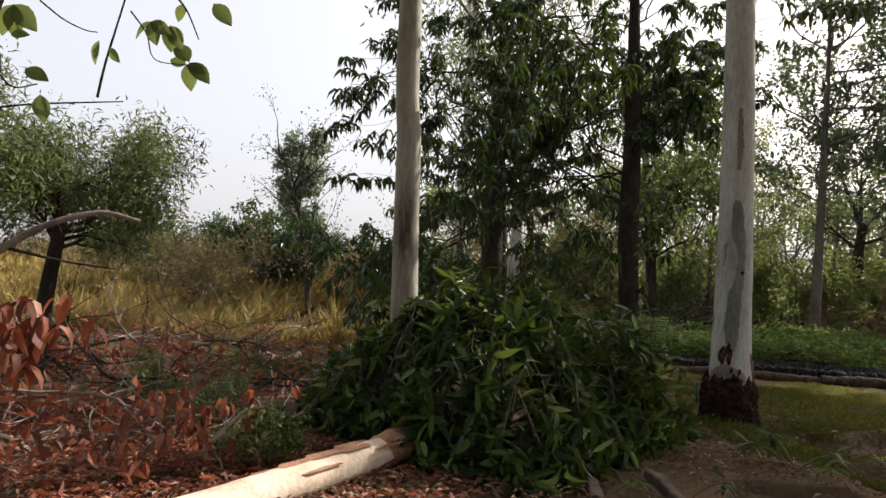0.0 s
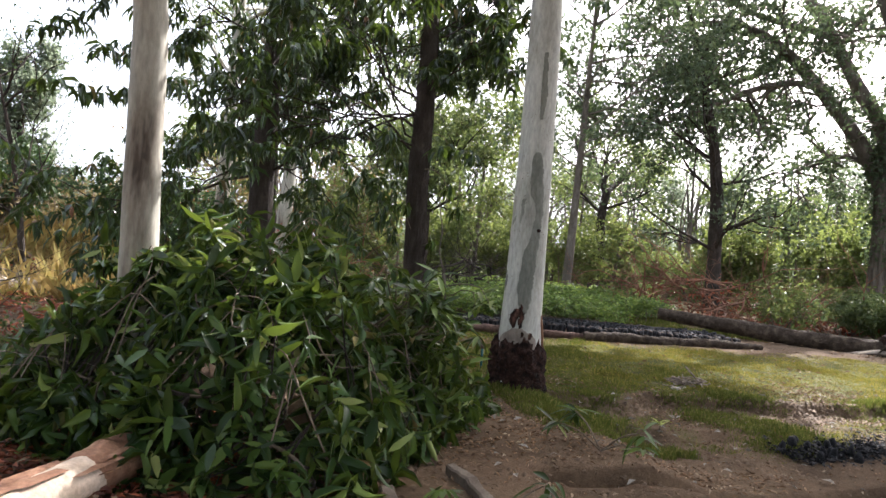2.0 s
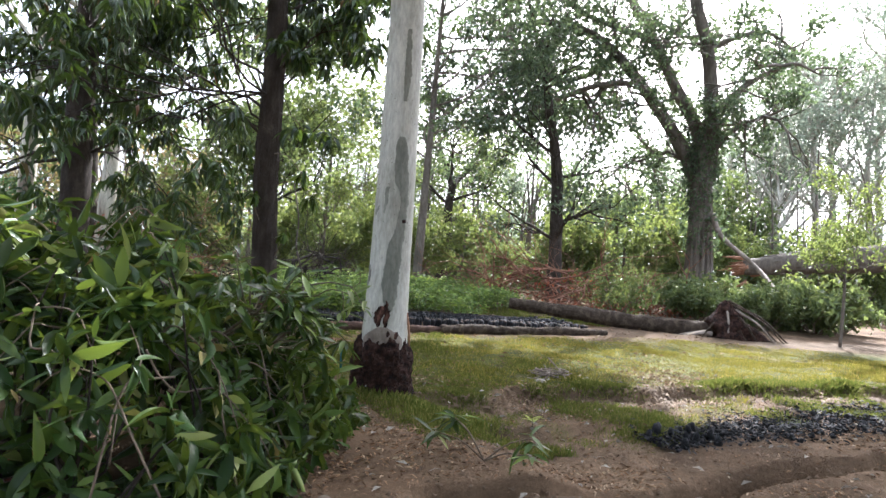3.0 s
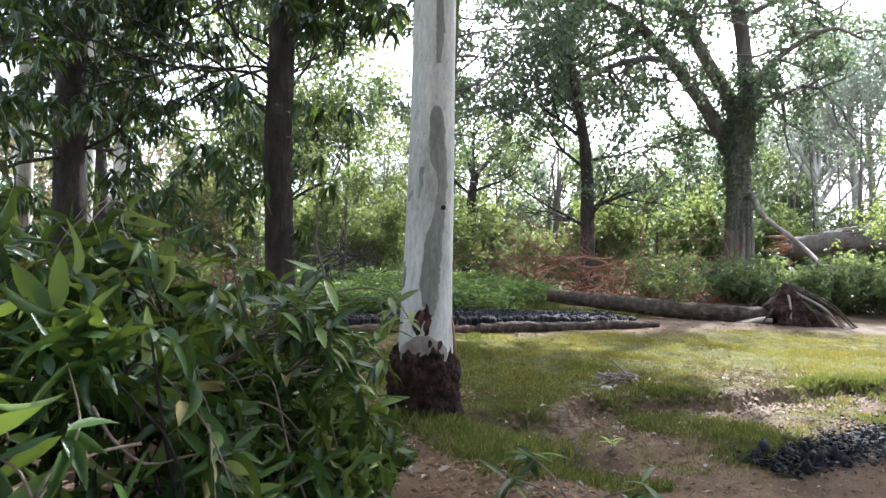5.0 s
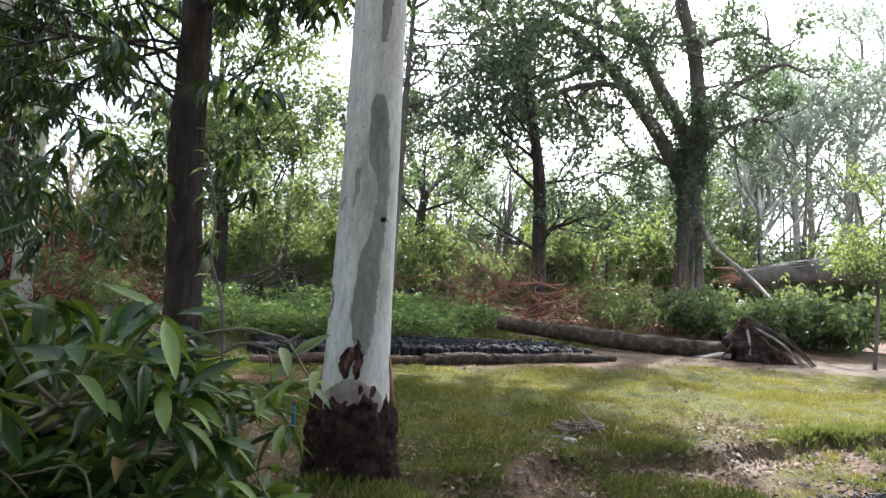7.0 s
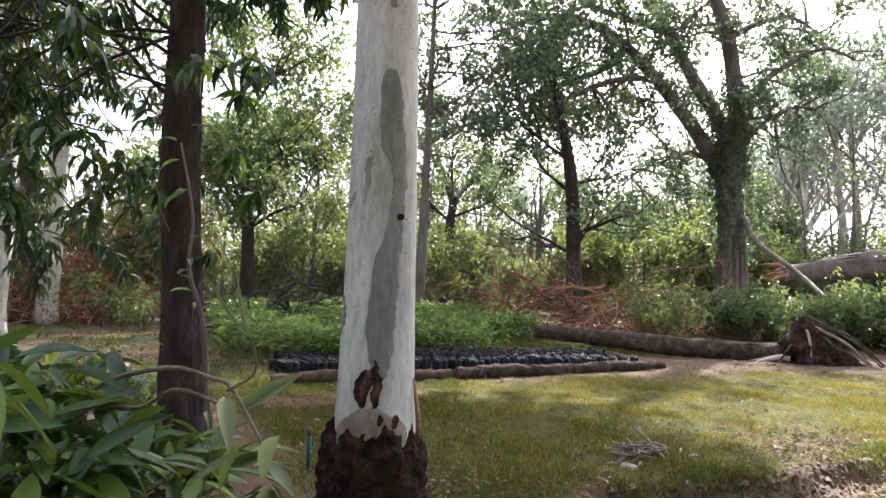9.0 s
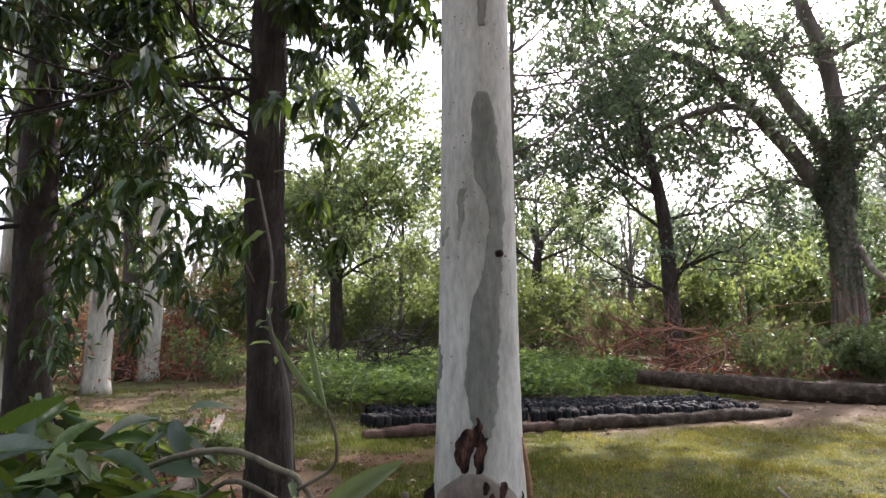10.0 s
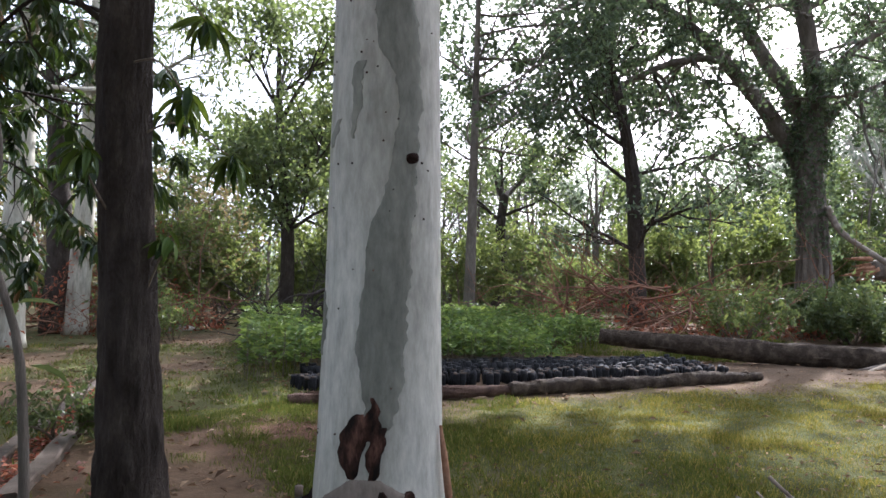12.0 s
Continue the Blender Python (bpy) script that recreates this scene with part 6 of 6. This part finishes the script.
def overhang():
    o = np.array((-2.3, 3.6, 0.0))
    t = thing("overhanging_branch", "thin dark branch overhead with few broad green leaves", "branch", tuple(o))
    for ctrl, r0, r1 in (([(-0.6, 0.2, 0), (-0.5, 0.1, 1.4), (1.65, -1.29, 1.88), (1.67, -1.26, 2.12), (1.7, -1.24, 2.28)], 0.014, 0.004), ([(1.9, -1.09, 1.99), (1.91, -1.08, 2.1), (1.93, -1.07, 2.22), (1.95, -1.05, 2.37)], 0.004, 0.0025),
                         ([(1.76, -1.19, 2.25), (1.81, -1.15, 2.21), (1.86, -1.12, 2.19), (1.89, -1.1, 2.19)], 0.0028, 0.0016), ([(1.96, -1.05, 2.28), (2.0, -1.02, 2.22), (2.03, -1.01, 2.14), (2.12, -0.96, 2.14)], 0.0028, 0.0014),
                         ([(2.05, -1.0, 2.38), (2.1, -0.97, 2.32), (2.14, -0.95, 2.23)], 0.004, 0.002), ([(1.68, -1.26, 2.04), (1.72, -1.22, 1.98), (1.77, -1.18, 2.0)], 0.003, 0.002), ([(1.67, -1.26, 1.9), (1.77, -1.18, 1.94), (1.96, -1.05, 1.99)], 0.004, 0.002)):
        g = Geo()
        tube(g, curve_pts(ctrl, 20), np.linspace(r0, r1, 20), 6, 0.15, 14)
        part("stem", g, DARK, t)
    rng = np.random.default_rng(242)
    for p, ax, size in (((1.89, -1.09, 2.17), (-0.3, 0.0, -1.0), 0.10),
                        ((1.92, -1.08, 2.15), (0.5, 0.0, -0.8), 0.07),
                        ((2.01, -1.02, 2.26), (0.3, 0.0, -1.0), 0.10),
                        ((2.01, -1.02, 2.26), (0.9, 0.0, -0.5), 0.10),
                        ((2.01, -1.02, 2.26), (-0.6, 0.0, -0.5), 0.10),
                        ((2.06, -0.99, 2.26), (0.5, 0.0, -0.9), 0.11),
                        ((2.06, -0.99, 2.26), (0.1, 0.0, -1.0), 0.11),
                        ((2.12, -0.96, 2.15), (0.9, 0.0, -0.75), 0.12),
                        ((2.12, -0.96, 2.15), (0.05, 0.0, -1.0), 0.12),
                        ((2.12, -0.96, 2.15), (-0.4, 0.0, 0.5), 0.12),
                        ((2.11, -0.96, 2.14), (-0.5, 0.0, 0.2), 0.09),
                        ((2.11, -0.96, 2.14), (0.7, 0.0, -0.2), 0.09),
                        ((1.74, -1.2, 2.04), (0.8, 0.0, -0.3), 0.10),
                        ((1.71, -1.23, 2.22), (0.5, 0.0, -0.5), 0.13),
                        ((1.71, -1.23, 2.22), (-0.4, 0.0, -0.8), 0.13),
                        ((1.71, -1.23, 2.22), (0.1, 0.0, -1.0), 0.13),
                        ((2.09, -0.97, 2.34), (-0.3, 0.0, -0.8), 0.08),
                        ((2.17, -0.93, 2.36), (0.7, 0.0, -0.7), 0.12),
                        ((1.78, -1.18, 1.97), (0.2, 0.0, -1.0), 0.11),
                        ((1.71, -1.23, 2.13), (0.9, 0.0, 0.1), 0.07)):
        g = Geo()
        leaves(g, [p], [ax], size * 0.74, size * 0.46, np.array([(0.3 * rng.normal(), -1.0, 0.35)]), (FINE_V, FINE_F))
        part("leaf", g, G_LIGHT, t)


overhang()

# ---- kerbs, pipe, stones ----


def slab(name, label, a, b, w, h, mat, seed, category="kerb", z=0.0):
    g = Geo()
    d = np.array(b) - np.array(a)
    L = np.linalg.norm(d)
    d = d / L
    s = np.array((-d[1], d[0]))
    n = 12
    prof = [(-w / 2, -0.1), (-w / 2, h - 0.012), (-w / 2 + 0.012, h), (w / 2 - 0.012, h), (w / 2, h - 0.012), (w / 2, -0.1)]
    v = []
    for i in range(n + 1):
        c = np.array(a) + d * L * i / n
        gz = height(*c) + z
        for (u, hh) in prof:
            q = c + s * (u + 0.012 * nz((i * 0.7, u * 9, seed), 1.0))
            v.append((q[0], q[1], gz + hh + 0.012 * nz((i * 1.3, u * 7, seed + 3), 1.0)))
    k = len(prof)
    i = np.arange((n + 1) * k).reshape(n + 1, k)
    g.add(v, [np.stack([i[:-1, :-1], i[1:, :-1], i[1:, 1:], i[:-1, 1:]], -1).reshape(-1, 4), i[:1], i[-1:, ::-1]])
    return tagged(new(name, g.mesh(name, mat, False)), label, category)


slab("kerb_stone", "earth-stained concrete edging beside bare soil", (1.62, 5.95), (1.58, 5.2), 0.09, 0.06, CONC, 1)
slab("kerb_stone", "earth-stained edging board half buried in soil", (2.12, 6.3), (2.22, 5.5), 0.08, 0.07, CONC, 2)
slab("path_kerb", "low crumbling concrete kerb along the footpath", (2.1, 11.6), (2.65, 17.0), 0.14, 0.07, CONC, 3)


slab("path_kerb", "low stained concrete kerb bounding a leafy gutter", (1.72, 11.4), (2.28, 17.0), 0.12, 0.06, CONC, 5)
litter("dead_leaves", "rust-brown leaves lying in the path gutter", 900, (1.7, 2.7, 11.3, 17.0), lambda x, y: 1.0 if 0.02 < x - (1.78 + 0.102 * (y - 11.4)) < 0.3 else 0.05, 0.09, G_RED, 16, 0.02)


def pipe():
    t = thing("water_pipe", "short teal plastic standpipe stuck in the ground", "pipe", on_ground(3.62, 10.35, -0.05))
    g = Geo()
    tube(g, [(0, 0, 0), (0, 0, 0.36)], [0.017, 0.017], 14)
    part("pipe", g, TEAL, t)
    g = Geo()
    tube(g, [(0, 0, 0.32), (0, 0, 0.375)], [0.022, 0.022], 14)
    part("collar", g, CONC, t)


pipe()


def stone(x, y, s, label, seed):
    g = Geo()
    tube(g, [(0, 0, -0.3 * s), (0, 0, 0), (0, 0, 0.22 * s), (0, 0, 0.3 * s)], [0.7 * s, 0.9 * s, 0.6 * s, 0.1 * s], 16, 0.4, 2.0 / s)
    ob = new("stone", g.mesh("stone", ROCK))
    ob.location = on_ground(x, y)
    tagged(ob, label, "stone")


stone(6.02, 9.52, 0.09, "flat pale stone in the turf", 1)
stone(5.35, 24.5, 0.5, "pale rounded boulder behind seedlings", 2)
stone(3.6, 26.8, 0.45, "pale rock at the end of the path", 3)
log("cut_log", "short pale sawn log lying in dry grass", [(-4.1, 15.9, 0.25), (-3.7, 15.8, 0.2), (-3.2, 15.7, 0.3)], (0.10, 0.13, 0.09), CREAM, 16, 12, 0.15, 4)

# ---- woodland beyond and round about ----
for (x, y, k) in ((24, 44, 1.0), (31, 45, 1.2), (38, 40, 1.0), (13, 46, 1.1), (6, 42, 0.9), (-2, 40, 0.8), (19, 50, 1.2), (45, 44, 1.2), (28, 35, 0.8), (34, 30, 0.7)):
    ob = tree("leafy_tree", "green woodland tree beyond the clearing", on_ground(x, y, -0.1), [(0, 0, 0), (0.2, 0, 2.2 * k), (-0.2, 0, 4.4 * k), (0.1, 0.2, 7.6 * k)], (0.25, 0.2, 0.14, 0.04), GREYB,
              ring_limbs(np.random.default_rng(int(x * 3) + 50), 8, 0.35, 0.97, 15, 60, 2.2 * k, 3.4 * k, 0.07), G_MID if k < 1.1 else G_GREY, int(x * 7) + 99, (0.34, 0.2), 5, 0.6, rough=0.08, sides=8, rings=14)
# Two leaning trees out of view, added only to cast shade on the clearing.
tree("added_shade_tree", "unseen leaning tree added to shade the clearing", on_ground(24.6, 7.0, -0.1), [(0, 0, 0), (-0.5, 0.8, 6), (-2.0, 3.6, 11.5), (-5, 9, 13.4), (-8.6, 16.6, 14.2)], (0.45, 0.38, 0.3, 0.22, 0.08), GREYB,
     ring_limbs(np.random.default_rng(611), 34, 0.64, 0.99, 5, 35, 1.9, 2.9, 0.10), G_MID, 611, (0.46, 0.3), 12, 0.8, depth=1, kids=5, rough=0.08, sides=12, rings=26)
tree("added_shade_tree", "unseen leaning tree added to shade the right-hand soil", on_ground(24.5, 8.0, -0.1), [(0, 0, 0), (-0.3, 0.8, 6), (-2.0, 3.2, 11.5), (-5.5, 6.6, 13.5), (-8.5, 8.4, 14.2)], (0.45, 0.38, 0.3, 0.22, 0.08), GREYB,
     ring_limbs(np.random.default_rng(612), 12, 0.78, 0.99, 5, 35, 2.0, 3.0, 0.10), G_MID, 612, (0.46, 0.3), 11, 0.8, depth=1, kids=5, rough=0.08, sides=12, rings=26)
# Unseen trees behind the walk, added so their crowns block sky light.
for (x, y, hh, rr_, sd) in ((9.5, -1.5, 8, 3.2, 602), (2.5, -5.0, 8, 3.4, 603), (-5.0, -2.0, 8, 3.2, 604), (-13.0, -2.0, 8, 3.0, 605), (5.5, -3.0, 9, 3.4, 606), (-1.5, -3.5, 9, 3.4, 607), (-6.5, -7, 9, 3.4, 608), (12.5, -4, 9, 3.4, 609)):
    tree("added_shade_tree", "unseen leafy tree added behind the walk to block light", on_ground(x, y, -0.1), [(0, 0, 0), (-0.2, 0.6, hh * 0.4), (-0.8, 1.8, hh * 0.75), (-1.0, 3.0, hh)], (0.28, 0.22, 0.18, 0.08), GREYB,
         ring_limbs(np.random.default_rng(sd), 14, 0.75, 0.99, 0, 40, rr_ * 0.8, rr_ * 1.25, 0.09), G_MID, sd, (0.48, 0.32), 6, 0.7, rough=0.08, sides=10, rings=16)


def thin_sapling():
    rng = np.random.default_rng(751)
    t = thing("thin_sapling", "thin crooked sapling with a few scattered leaves", "sapling", on_ground(2.66, 8.72, -0.02))
    path = curve_pts([(0, 0, 0), (-0.02, 0.02, 0.6), (-0.05, 0.03, 1.2), (-0.13, 0.05, 1.5), (-0.12, 0.07, 1.75), (-0.19, 0.06, 2.1)], 26)
    g = Geo()
    tube(g, path, np.linspace(0.015, 0.005, 26), 8, 0.2, 14)
    st = part("stem", g, GREYB, t)
    for k in range(16):
        i = int(rng.integers(5, 26))
        a = rng.uniform(0, 6.283)
        d = np.array((math.cos(a), math.sin(a), rng.uniform(-0.5, 0.4)))
        g = Geo()
        leaves(g, [path[i] + d * 0.02], [d], rng.uniform(0.07, 0.13), rng.uniform(0.025, 0.04), np.array([(0, 0, 1.0)]), (LONG_V, LONG_F))
        part("leaf", g, G_MID, st)


thin_sapling()
